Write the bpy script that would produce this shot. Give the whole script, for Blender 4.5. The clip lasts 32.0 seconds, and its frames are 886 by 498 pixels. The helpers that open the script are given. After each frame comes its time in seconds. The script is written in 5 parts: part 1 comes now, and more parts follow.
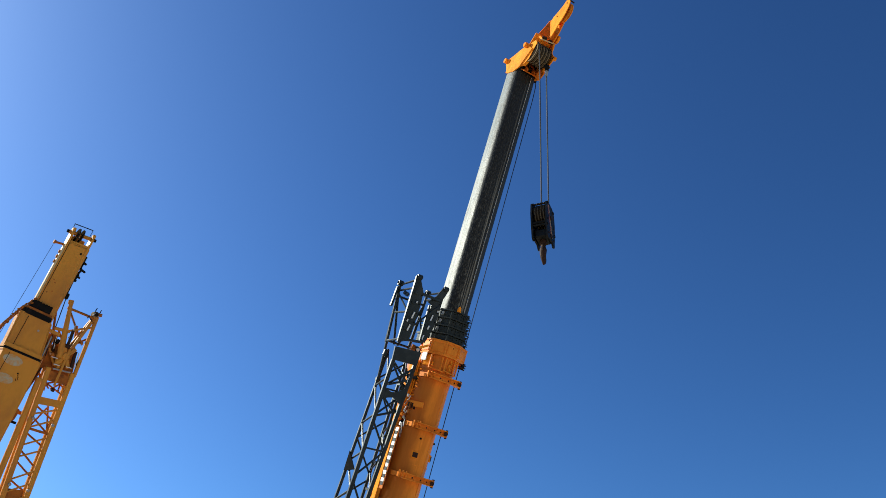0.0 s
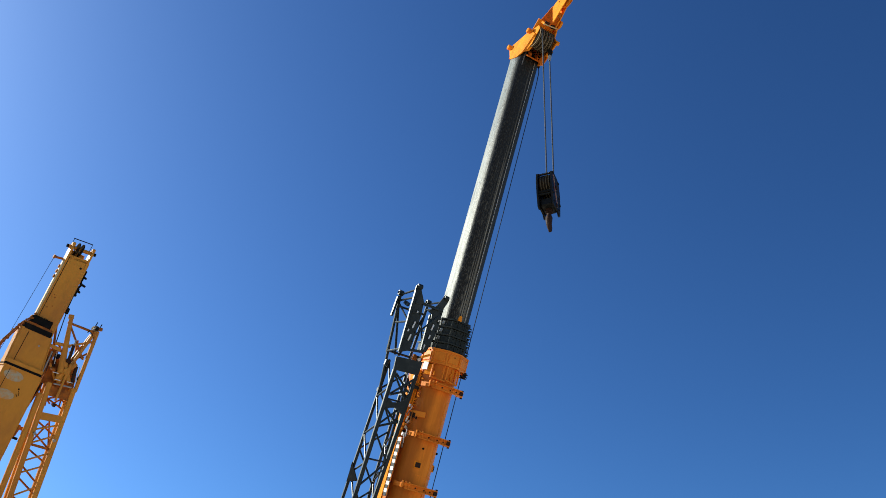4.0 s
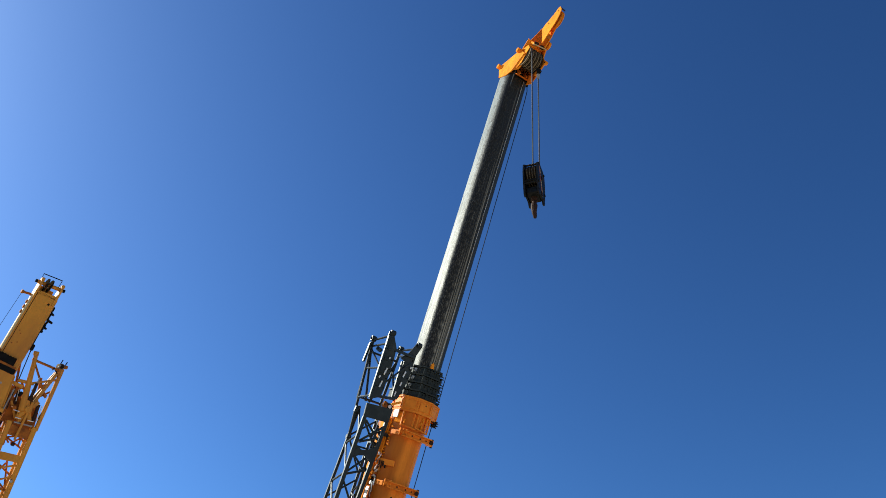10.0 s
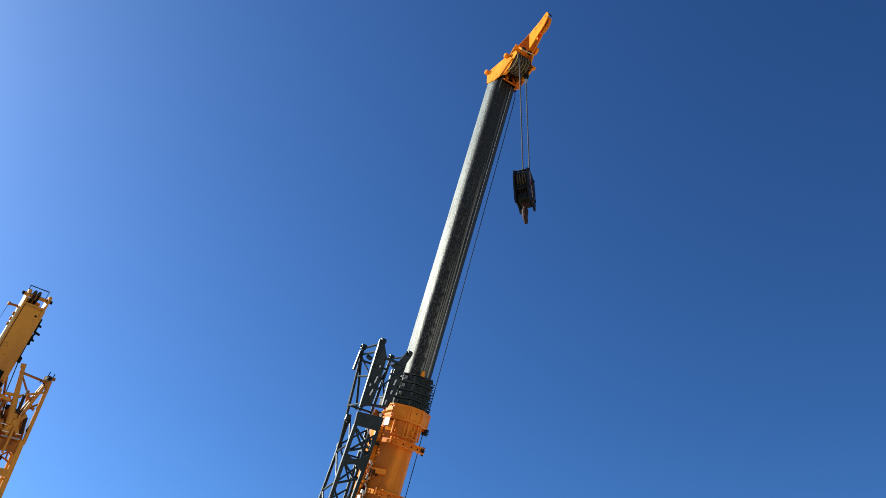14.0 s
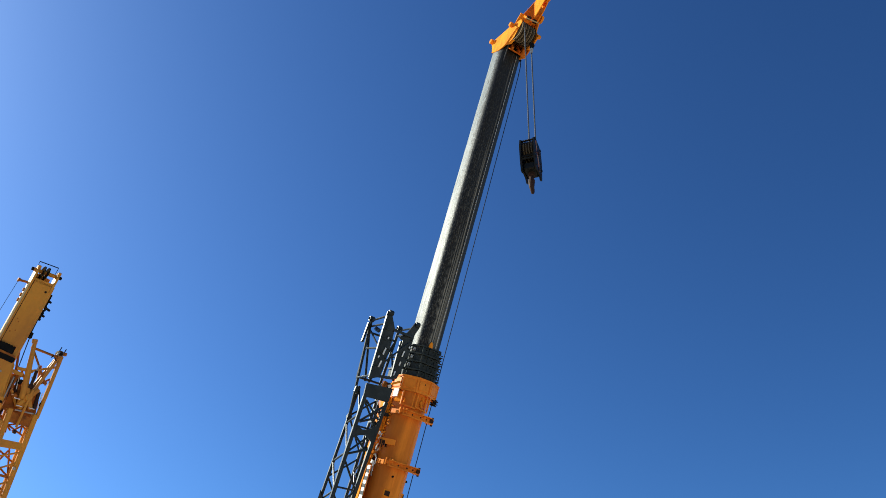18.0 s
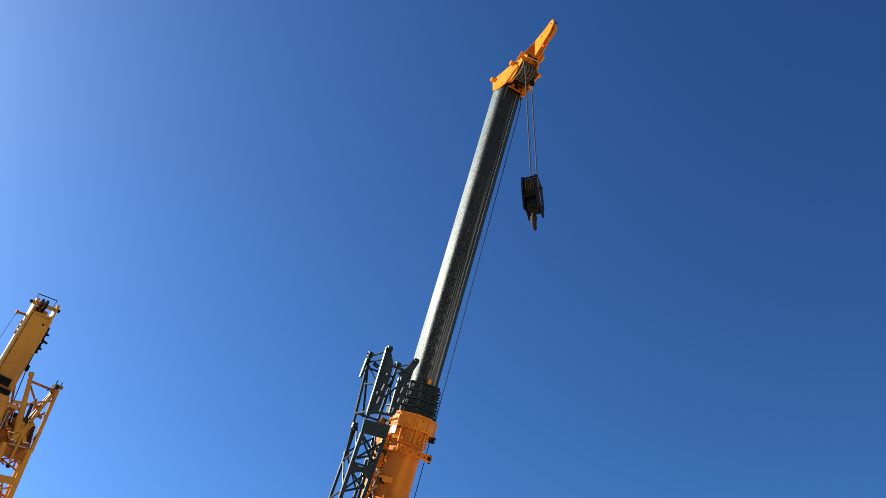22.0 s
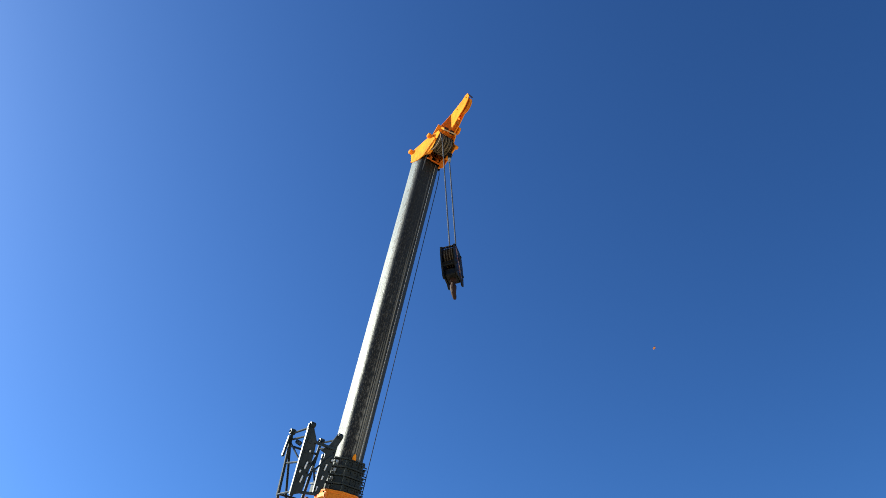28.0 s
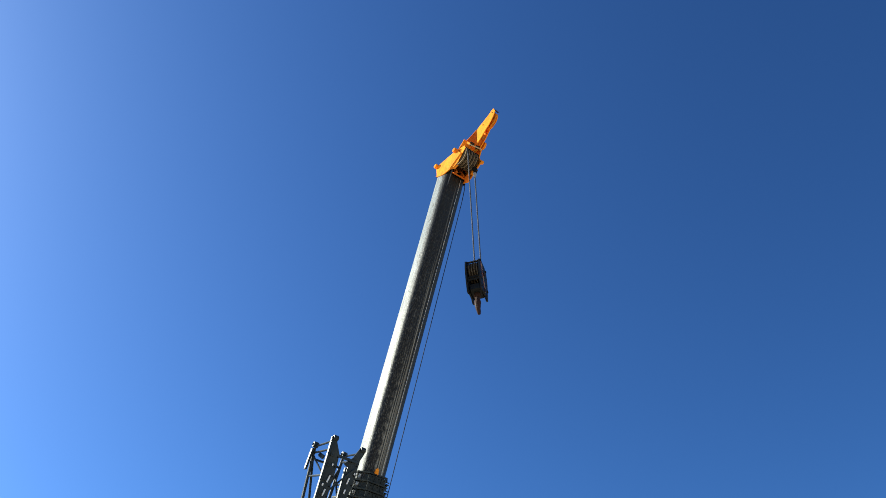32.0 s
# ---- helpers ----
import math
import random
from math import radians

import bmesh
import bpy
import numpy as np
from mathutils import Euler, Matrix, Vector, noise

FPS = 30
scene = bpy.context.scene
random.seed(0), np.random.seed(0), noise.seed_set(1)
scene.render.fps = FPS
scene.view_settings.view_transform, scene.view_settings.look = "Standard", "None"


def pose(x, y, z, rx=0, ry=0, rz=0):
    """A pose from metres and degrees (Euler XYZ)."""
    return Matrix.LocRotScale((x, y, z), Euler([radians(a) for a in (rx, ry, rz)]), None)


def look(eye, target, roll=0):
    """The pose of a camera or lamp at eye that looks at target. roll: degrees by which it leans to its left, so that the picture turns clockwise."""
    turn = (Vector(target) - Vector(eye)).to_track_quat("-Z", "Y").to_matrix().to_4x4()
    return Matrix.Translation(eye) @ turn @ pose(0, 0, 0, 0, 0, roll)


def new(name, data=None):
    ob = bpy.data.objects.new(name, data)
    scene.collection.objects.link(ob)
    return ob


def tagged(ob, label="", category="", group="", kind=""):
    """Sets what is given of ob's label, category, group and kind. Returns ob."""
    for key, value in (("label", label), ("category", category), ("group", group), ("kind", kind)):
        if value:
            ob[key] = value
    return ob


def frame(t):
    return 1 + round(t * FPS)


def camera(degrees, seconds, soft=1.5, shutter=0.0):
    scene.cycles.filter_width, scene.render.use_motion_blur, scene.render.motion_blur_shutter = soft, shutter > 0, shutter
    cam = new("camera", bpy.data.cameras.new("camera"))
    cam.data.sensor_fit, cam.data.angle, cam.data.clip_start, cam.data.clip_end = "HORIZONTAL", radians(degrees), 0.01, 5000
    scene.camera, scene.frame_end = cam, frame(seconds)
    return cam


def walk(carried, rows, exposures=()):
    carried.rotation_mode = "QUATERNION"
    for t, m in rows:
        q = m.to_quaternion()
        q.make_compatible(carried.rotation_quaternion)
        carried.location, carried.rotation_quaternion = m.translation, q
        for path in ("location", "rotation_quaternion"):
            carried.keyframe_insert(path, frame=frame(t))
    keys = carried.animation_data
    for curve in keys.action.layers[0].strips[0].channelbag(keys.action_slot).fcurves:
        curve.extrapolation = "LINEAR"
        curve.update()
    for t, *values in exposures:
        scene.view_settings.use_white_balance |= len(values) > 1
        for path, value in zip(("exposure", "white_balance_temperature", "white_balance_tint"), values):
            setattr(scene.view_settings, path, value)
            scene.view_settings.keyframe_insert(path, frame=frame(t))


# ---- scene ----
EYE = (0.0, 0.0, 1.6)
cam = camera(56.0, 32.0, soft=0.8)
walk(cam, [
    (0, pose(*EYE, 125.301, -4.889, -1.227)),
    (0.5, pose(*EYE, 125.275, -4.907, -1.282)),
    (1, pose(*EYE, 125.294, -4.761, -1.411)),
    (1.5, pose(*EYE, 125.416, -4.735, -1.344)),
    (2, pose(*EYE, 125.491, -4.598, -1.294)),
    (2.5, pose(*EYE, 125.347, -4.436, -1.212)),
    (3, pose(*EYE, 125.379, -4.220, -0.945)),
    (3.5, pose(*EYE, 125.614, -4.093, -0.702)),
    (5.5, pose(*EYE, 126.626, -4.872, -1.219)),
    (6, pose(*EYE, 126.898, -4.560, -1.486)),
    (6.5, pose(*EYE, 127.343, -4.543, -1.215)),
    (7, pose(*EYE, 127.559, -4.494, -1.016)),
    (7.5, pose(*EYE, 127.504, -4.546, -1.164)),
    (8, pose(*EYE, 127.338, -4.759, -1.345)),
    (8.5, pose(*EYE, 127.252, -4.868, -1.497)),
    (9, pose(*EYE, 127.749, -4.900, -1.912)),
    (9.5, pose(*EYE, 128.410, -4.625, -2.542)),
    (10, pose(*EYE, 129.309, -4.550, -3.185)),
    (10.5, pose(*EYE, 130.019, -4.459, -3.211)),
    (11, pose(*EYE, 130.519, -4.228, -3.554)),
    (11.5, pose(*EYE, 130.722, -4.112, -3.687)),
    (12, pose(*EYE, 130.450, -4.334, -3.724)),
    (12.5, pose(*EYE, 130.232, -4.372, -3.640)),
    (13, pose(*EYE, 130.130, -4.211, -3.542)),
    (13.5, pose(*EYE, 129.989, -3.745, -3.533)),
    (15.5, pose(*EYE, 129.182, -3.408, -2.926)),
    (16, pose(*EYE, 128.854, -3.354, -2.685)),
    (16.5, pose(*EYE, 128.363, -3.365, -2.503)),
    (17, pose(*EYE, 128.058, -3.518, -2.568)),
    (17.5, pose(*EYE, 128.025, -3.449, -2.694)),
    (18, pose(*EYE, 127.829, -3.422, -2.615)),
    (18.5, pose(*EYE, 127.950, -3.408, -2.501)),
    (19, pose(*EYE, 129.438, -3.346, -2.451)),
    (19.5, pose(*EYE, 130.272, -3.401, -2.524)),
    (20, pose(*EYE, 130.466, -3.369, -2.780)),
    (20.5, pose(*EYE, 130.355, -3.230, -2.821)),
    (21, pose(*EYE, 130.256, -3.223, -2.903)),
    (21.5, pose(*EYE, 130.215, -3.556, -2.846)),
    (22, pose(*EYE, 130.306, -3.778, -2.941)),
    (22.5, pose(*EYE, 130.391, -3.680, -2.994)),
    (23, pose(*EYE, 130.381, -3.503, -3.132)),
    (23.5, pose(*EYE, 130.007, -3.265, -3.199)),
    (24, pose(*EYE, 129.305, -3.074, -3.221)),
    (24.5, pose(*EYE, 129.614, -3.310, -3.774)),
    (25, pose(*EYE, 130.437, -4.005, -3.866)),
    (25.5, pose(*EYE, 130.343, -3.253, -5.110)),
    (27.5, pose(*EYE, 133.972, 0.974, -5.311)),
    (28, pose(*EYE, 135.223, 0.938, -5.904)),
    (28.5, pose(*EYE, 134.957, 1.079, -5.700)),
    (29, pose(*EYE, 135.245, 1.140, -5.222)),
    (29.5, pose(*EYE, 135.306, 0.861, -4.629)),
    (30, pose(*EYE, 135.624, 0.996, -4.806)),
    (30.5, pose(*EYE, 135.803, 0.857, -4.998)),
    (31, pose(*EYE, 135.184, 0.382, -4.669)),
    (31.5, pose(*EYE, 135.943, -0.176, -4.739)),
    (32, pose(*EYE, 136.226, -0.657, -5.113)),
], exposures=[(0, 0.65, 5950, -1), (10, 0.70, 5950, -1), (12, 0.77, 5950, -1), (18, 0.74, 5950, -1), (25.5, 0.81, 5950, -1), (27.5, 1.06, 5950, -1), (32, 1.02, 5950, -1)])

# ---- world and sun ----
SUN_AZ, SUN_EL = radians(-70), radians(33)      # azimuth from +y towards +x
world = bpy.data.worlds.new("world")
scene.world = world
world.use_nodes = True
wn = world.node_tree
sky = wn.nodes.new("ShaderNodeTexSky")
sky.sky_type = "NISHITA"
sky.sun_disc = False
sky.sun_elevation, sky.sun_rotation = SUN_EL, SUN_AZ
sky.altitude, sky.air_density, sky.dust_density, sky.ozone_density = 0, 1.0, 0.95, 6.2
deep = wn.nodes.new("ShaderNodeGamma")          # a clear, deep blue sky
deep.inputs[1].default_value = 1.45
wn.links.new(sky.outputs[0], deep.inputs[0])
wn.links.new(deep.outputs[0], wn.nodes["Background"].inputs[0])
wn.nodes["Background"].inputs[1].default_value = 0.044
sun = new("sun", bpy.data.lights.new("sun", "SUN"))
sun.data.energy, sun.data.angle, sun.data.color = 5.0, radians(0.53), (1.0, 0.90, 0.74)
sun_way = Vector((math.sin(SUN_AZ) * math.cos(SUN_EL), math.cos(SUN_AZ) * math.cos(SUN_EL), math.sin(SUN_EL)))
sun.matrix_basis = look(sun_way * 60, (0, 0, 0))


# ---- materials ----
def material(name, colour, rough=0.5, metal=0.0, dirt=(0.1, 0.08, 0.06), amount=0.25, scale=3.0, bump=0.02, stretch=(1, 1, 1), spec=0.5, span=(0.5, 0.78), fleck=0.35):
    """A surface with stains and grain at two scales and a fine relief."""
    m = bpy.data.materials.new(name)
    m.use_nodes = True
    n, l = m.node_tree.nodes, m.node_tree.links
    b = n["Principled BSDF"]
    b.inputs["Metallic"].default_value = metal
    b.inputs["Specular IOR Level"].default_value = spec
    co, mp = n.new("ShaderNodeTexCoord"), n.new("ShaderNodeMapping")
    mp.inputs["Scale"].default_value = stretch
    l.new(co.outputs["Object"], mp.inputs["Vector"])
    big, fine = n.new("ShaderNodeTexNoise"), n.new("ShaderNodeTexNoise")
    for t, s, d in ((big, scale, 6), (fine, scale * 14, 4)):
        t.inputs["Scale"].default_value, t.inputs["Detail"].default_value = s, d
        t.inputs["Roughness"].default_value = 0.65
        l.new(mp.outputs[0], t.inputs["Vector"])
    ramp = n.new("ShaderNodeValToRGB")
    ramp.color_ramp.elements[0].position, ramp.color_ramp.elements[1].position = span
    ramp.color_ramp.elements[0].color, ramp.color_ramp.elements[1].color = (0, 0, 0, 1), (amount, amount, amount, 1)
    l.new(big.outputs[0], ramp.inputs[0])
    mix = n.new("ShaderNodeMixRGB")
    mix.inputs[1].default_value, mix.inputs[2].default_value = (*colour, 1), (*dirt, 1)
    l.new(ramp.outputs[0], mix.inputs[0])
    vary = n.new("ShaderNodeMixRGB")
    vary.blend_type = "MULTIPLY"
    vary.inputs[0].default_value = fleck
    l.new(mix.outputs[0], vary.inputs[1])
    grey = n.new("ShaderNodeMapRange")
    grey.inputs["To Min"].default_value, grey.inputs["To Max"].default_value = 0.55, 1.3
    l.new(fine.outputs[0], grey.inputs["Value"])
    l.new(grey.outputs[0], vary.inputs[2])
    l.new(vary.outputs[0], b.inputs["Base Color"])
    rg = n.new("ShaderNodeMapRange")
    rg.inputs["To Min"].default_value, rg.inputs["To Max"].default_value = max(rough - 0.14, 0.04), min(rough + 0.2, 1)
    l.new(big.outputs[0], rg.inputs["Value"])
    l.new(rg.outputs[0], b.inputs["Roughness"])
    bp = n.new("ShaderNodeBump")
    bp.inputs["Strength"].default_value, bp.inputs["Distance"].default_value = 0.35, bump
    l.new(fine.outputs[0], bp.inputs["Height"])
    l.new(bp.outputs[0], b.inputs["Normal"])
    return m


orange = material("orange_paint", (0.93, 0.305, 0.021), 0.46, spec=0.012, dirt=(0.40, 0.085, 0.012), amount=0.8, scale=1.8, stretch=(1.4, 1.4, 0.8), bump=0.006, span=(0.46, 0.74), fleck=0.35)
gloss_orange = material("glossy_orange_paint", (0.91, 0.28, 0.030), 0.34, spec=0.04, dirt=(0.48, 0.095, 0.010), amount=0.7, scale=0.9, bump=0.005, stretch=(1.5, 1.5, 1.0), span=(0.42, 0.70), fleck=0.3)
# orange of the head's unlit faces, their shade mixed into the paint
shaded_orange = material("shaded_orange_paint", (0.66, 0.155, 0.014), 0.5, spec=0.012, dirt=(0.30, 0.07, 0.012), amount=0.8, scale=2.4, bump=0.006, span=(0.44, 0.72), fleck=0.35)
yellow = material("yellow_paint", (0.62, 0.272, 0.042), 0.45, spec=0.03, dirt=(0.32, 0.125, 0.045), amount=0.7, scale=0.8, bump=0.004, stretch=(1.3, 1.3, 0.6), span=(0.42, 0.72), fleck=0.22)
rust_orange = material("rusty_orange_paint", (0.43, 0.14, 0.026), 0.6, spec=0.02, dirt=(0.16, 0.06, 0.025), amount=0.8, scale=5, bump=0.006, span=(0.42, 0.66), fleck=0.6)
collar_green = material("oily_dark_green_paint", (0.032, 0.038, 0.038), 0.40, spec=0.035, dirt=(0.06, 0.06, 0.05), amount=0.5, scale=4, bump=0.012, span=(0.45, 0.7), fleck=0.5)
green = material("dark_green_paint", (0.017, 0.024, 0.027), 0.36, spec=0.2, dirt=(0.06, 0.065, 0.06), amount=0.5, scale=3, bump=0.004, span=(0.45, 0.7), fleck=0.5)
glint_grey = material("collar_glint_grey", (0.42, 0.42, 0.40), 0.4, dirt=(0.05, 0.05, 0.045), amount=0.95, scale=9, span=(0.40, 0.60), bump=0.01)
black = material("black_grease", (0.012, 0.012, 0.012), 0.6, spec=0.0, dirt=(0.05, 0.04, 0.03), amount=0.4, scale=5, bump=0.006)
block_paint = material("worn_black_paint", (0.013, 0.014, 0.014), 0.45, spec=0.08, dirt=(0.06, 0.038, 0.03), amount=0.5, scale=3.5, bump=0.006)
rust = material("rusty_steel", (0.042, 0.022, 0.016), 0.6, spec=0.07, dirt=(0.03, 0.018, 0.013), amount=0.6, scale=6, bump=0.01)
rope_steel = material("wire_rope", (0.075, 0.075, 0.08), 0.55, spec=0.1, dirt=(0.06, 0.05, 0.04), amount=0.5, scale=9, bump=0.006)
tan_rope = material("dusty_wound_rope", (0.24, 0.18, 0.11), 0.7, spec=0.0, dirt=(0.10, 0.07, 0.04), amount=0.6, scale=9, bump=0.006)
greased_rope = material("greased_sheave_rope", (0.03, 0.022, 0.015), 0.55, spec=0.0, dirt=(0.03, 0.02, 0.015), amount=0.5, scale=12, bump=0.01)
dull_rope = material("dull_greasy_rope", (0.13, 0.105, 0.07), 0.6, spec=0.1, dirt=(0.04, 0.03, 0.022), amount=0.6, scale=11, bump=0.006)
faded_red = material("faded_red_stripe", (0.30, 0.12, 0.12), 0.6, spec=0.1, dirt=(0.10, 0.05, 0.05), amount=0.6, scale=9)
cable_black = material("black_cable", (0.02, 0.022, 0.026), 0.5, spec=0.1, bump=0.002)
bare = material("bare_steel", (0.34, 0.33, 0.31), 0.5, spec=0.1, metal=0.15, dirt=(0.2, 0.18, 0.15), amount=0.4, scale=6)
white = material("white_paint", (0.75, 0.75, 0.73), 0.5, dirt=(0.4, 0.36, 0.3), amount=0.35, scale=5)
worn_white = material("worn_white_lettering", (0.46, 0.42, 0.30), 0.6, spec=0.0, dirt=(0.62, 0.28, 0.05), amount=0.95, scale=5, span=(0.42, 0.62))
gravel = material("packed_gravel", (0.40, 0.33, 0.245), 0.95, dirt=(0.30, 0.25, 0.18), amount=0.6, scale=0.4, bump=0.03)
cream = material("cream_rod_and_glare", (0.62, 0.46, 0.24), 0.5, spec=0.01, dirt=(0.5, 0.25, 0.08), amount=0.6, scale=6)
wing_sheen = material("wing_underside", (0.66, 0.56, 0.46), 0.7, dirt=(0.60, 0.20, 0.04), amount=0.7, scale=80, bump=0.0004)
wing_orange = material("wing_orange", (0.85, 0.30, 0.05), 0.7, dirt=(0.05, 0.03, 0.02), amount=0.5, scale=90, bump=0.0004)
wing_warm = material("wing_warm_underside", (0.80, 0.33, 0.10), 0.7, dirt=(0.55, 0.13, 0.03), amount=0.7, scale=80, bump=0.0004)
insect_orange = material("insect_orange", (0.62, 0.17, 0.04), 0.8, bump=0.0004)
insect_brown = material("insect_brown", (0.10, 0.05, 0.03), 0.8, bump=0.0004)


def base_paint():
    """Glossy orange; the shade down the side where the jib hangs is painted in as brown."""
    m = material("jib_shaded_orange_paint", (0.92, 0.285, 0.030), 0.32, spec=0.05, dirt=(0.48, 0.105, 0.014), amount=0.6, scale=0.9, bump=0.005, stretch=(4.5, 4.5, 0.45), span=(0.44, 0.72), fleck=0.3)
    n, l = m.node_tree.nodes, m.node_tree.links
    b = n["Principled BSDF"]
    co, sep, cloud = n.new("ShaderNodeTexCoord"), n.new("ShaderNodeSeparateXYZ"), n.new("ShaderNodeTexNoise")
    mp = n.new("ShaderNodeMapping")
    mp.inputs["Scale"].default_value = (2.2, 2.2, 1.0)
    l.new(co.outputs["Object"], sep.inputs[0])
    l.new(co.outputs["Object"], mp.inputs["Vector"])
    l.new(mp.outputs[0], cloud.inputs["Vector"])
    cloud.inputs["Scale"].default_value, cloud.inputs["Detail"].default_value, cloud.inputs["Roughness"].default_value = 1.4, 5, 0.6
    drift = n.new("ShaderNodeMath")
    drift.operation = "MULTIPLY_ADD"
    drift.inputs[1].default_value = -0.62
    l.new(cloud.outputs[0], drift.inputs[0])
    l.new(sep.outputs["X"], drift.inputs[2])
    painted_shade = n.new("ShaderNodeMapRange")
    painted_shade.inputs["From Min"].default_value, painted_shade.inputs["From Max"].default_value = -0.32, -0.56
    painted_shade.inputs["To Max"].default_value = 0.58
    l.new(drift.outputs[0], painted_shade.inputs["Value"])
    mix = n.new("ShaderNodeMixRGB")
    mix.inputs[2].default_value = (0.33, 0.095, 0.020, 1)
    l.new(painted_shade.outputs[0], mix.inputs[0])
    l.new(b.inputs["Base Color"].links[0].from_socket, mix.inputs[1])
    l.new(mix.outputs[0], b.inputs["Base Color"])
    return m


base_orange = base_paint()


def silver_material():
    """Bare steel of a sliding section: blotched steel, a ragged smear of black grease along the belly's edge, long drawn streaks beside it."""
    m = material("greased_steel", (0.50, 0.49, 0.45), 0.42, metal=0.0, dirt=(0.235, 0.23, 0.205), amount=0.9, scale=4.0, bump=0.006, stretch=(4, 4, 0.35), span=(0.42, 0.68), fleck=0.45)
    n, l = m.node_tree.nodes, m.node_tree.links
    b = n["Principled BSDF"]
    co = n.new("ShaderNodeTexCoord")
    sep = n.new("ShaderNodeSeparateXYZ")
    l.new(co.outputs["Object"], sep.inputs[0])
    X, Y, Z = sep.outputs

    def maths(op, a, c=None):
        x = n.new("ShaderNodeMath")
        x.operation = op
        for i, v in enumerate((a, c)):
            if v is None:
                continue
            if isinstance(v, (int, float)):
                x.inputs[i].default_value = v
            else:
                l.new(v, x.inputs[i])
        return x.outputs[0]

    def noisy(scale, detail, stretch):
        mp, t = n.new("ShaderNodeMapping"), n.new("ShaderNodeTexNoise")
        mp.inputs["Scale"].default_value = stretch
        l.new(co.outputs["Object"], mp.inputs["Vector"])
        l.new(mp.outputs[0], t.inputs["Vector"])
        t.inputs["Scale"].default_value, t.inputs["Detail"].default_value = scale, detail
        return t.outputs[0]

    def ramp(v, a, c, lo=0.0, hi=1.0):
        r = n.new("ShaderNodeMapRange")
        r.inputs["From Min"].default_value, r.inputs["From Max"].default_value = a, c
        r.inputs["To Min"].default_value, r.inputs["To Max"].default_value = lo, hi
        l.new(v, r.inputs["Value"])
        return r.outputs[0]

    def mixed(f, a, c):
        x = n.new("ShaderNodeMixRGB")
        for i, v in ((0, f), (1, a), (2, c)):
            if isinstance(v, tuple):
                x.inputs[i].default_value = (*v, 1)
            else:
                l.new(v, x.inputs[i])
        return x.outputs[0]
    lumps = noisy(15, 8, (1, 1, 0.55))
    streak = noisy(24, 4, (1, 1, 0.008))
    fine = noisy(44, 5, (1, 1, 0.30))
    slow = noisy(1.1, 3, (1, 1, 0.7))
    # grease starts at the belly's cut corner, along a ragged edge that wanders
    edge = maths("ADD", Y, maths("ADD", maths("MULTIPLY", maths("SUBTRACT", lumps, 0.5), 0.50), maths("MULTIPLY", maths("SUBTRACT", slow, 0.5), 0.12)))
    beyond = ramp(X, 0.150, 0.165)                  # steel beyond the bead, free of grease; its unlit side is coloured darker
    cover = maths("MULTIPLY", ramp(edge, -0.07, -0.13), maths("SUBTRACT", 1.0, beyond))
    # beyond the black smear the belly is wiped in long streaks, barer towards the lower end
    wiped = ramp(maths("ADD", X, maths("MULTIPLY", maths("SUBTRACT", lumps, 0.5), 0.30)), -0.13, -0.03)
    bare_low = ramp(Z, -1.5, 5.0, 0.11, -0.03)
    light = maths("MULTIPLY", ramp(maths("ADD", streak, bare_low), 0.53, 0.66), wiped)
    flake = ramp(fine, 0.50, 0.68)
    flake = maths("MULTIPLY", flake, maths("MULTIPLY", ramp(edge, -0.34, -0.17, 0.45, 0.8), ramp(Z, -1.0, 5.0, 0.9, 0.25)))
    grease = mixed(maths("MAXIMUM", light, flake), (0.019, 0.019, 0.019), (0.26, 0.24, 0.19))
    # darkening painted in towards the upper end, where the glare fades, and grime on the lower end, seldom drawn out
    painted_shade = ramp(maths("ADD", Z, maths("ADD", maths("MULTIPLY", lumps, 1.6), maths("MULTIPLY", slow, 1.4))), 2.2, 6.6, 0.0, 0.62)
    grime = ramp(maths("ADD", Z, maths("MULTIPLY", lumps, -1.8)), -0.2, -2.2, 0.0, 0.25)
    both = maths("MAXIMUM", painted_shade, grime)
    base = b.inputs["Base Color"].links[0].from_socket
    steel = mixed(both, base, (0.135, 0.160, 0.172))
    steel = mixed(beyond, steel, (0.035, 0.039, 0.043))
    smut = maths("MULTIPLY", ramp(fine, 0.57, 0.66), ramp(slow, 0.42, 0.62))
    steel = mixed(maths("MULTIPLY", smut, 0.8), steel, (0.03, 0.028, 0.024))
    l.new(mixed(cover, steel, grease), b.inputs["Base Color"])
    clean = maths("MULTIPLY", maths("SUBTRACT", 1.0, maths("MULTIPLY", both, 0.5)), maths("SUBTRACT", 1.0, cover))
    l.new(maths("ADD", maths("ADD", maths("MULTIPLY", clean, 0.03), maths("MULTIPLY", cover, 0.10)), maths("MULTIPLY", beyond, 0.06)), b.inputs["Specular IOR Level"])
    bump = n.new("ShaderNodeBump")
    bump.inputs["Strength"].default_value, bump.inputs["Distance"].default_value = 0.5, 0.014
    l.new(maths("ADD", lumps, maths("ADD", maths("MULTIPLY", fine, 0.6), maths("MULTIPLY", streak, 0.5))), bump.inputs["Height"])
    l.new(bump.outputs[0], b.inputs["Normal"])
    return m


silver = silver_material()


# ---- building tools ----
def prism(bm, poly, z0, z1, scale=1.0):
    """A polygon (x, y) drawn out from z0 to z1, its far end scaled."""
    a = [bm.verts.new((x, y, z0)) for x, y in poly]
    b = [bm.verts.new((x * scale, y * scale, z1)) for x, y in poly]
    bm.faces.new(a[::-1]), bm.faces.new(b)
    for i in range(len(poly)):
        j = (i + 1) % len(poly)
        bm.faces.new((a[i], a[j], b[j], b[i]))


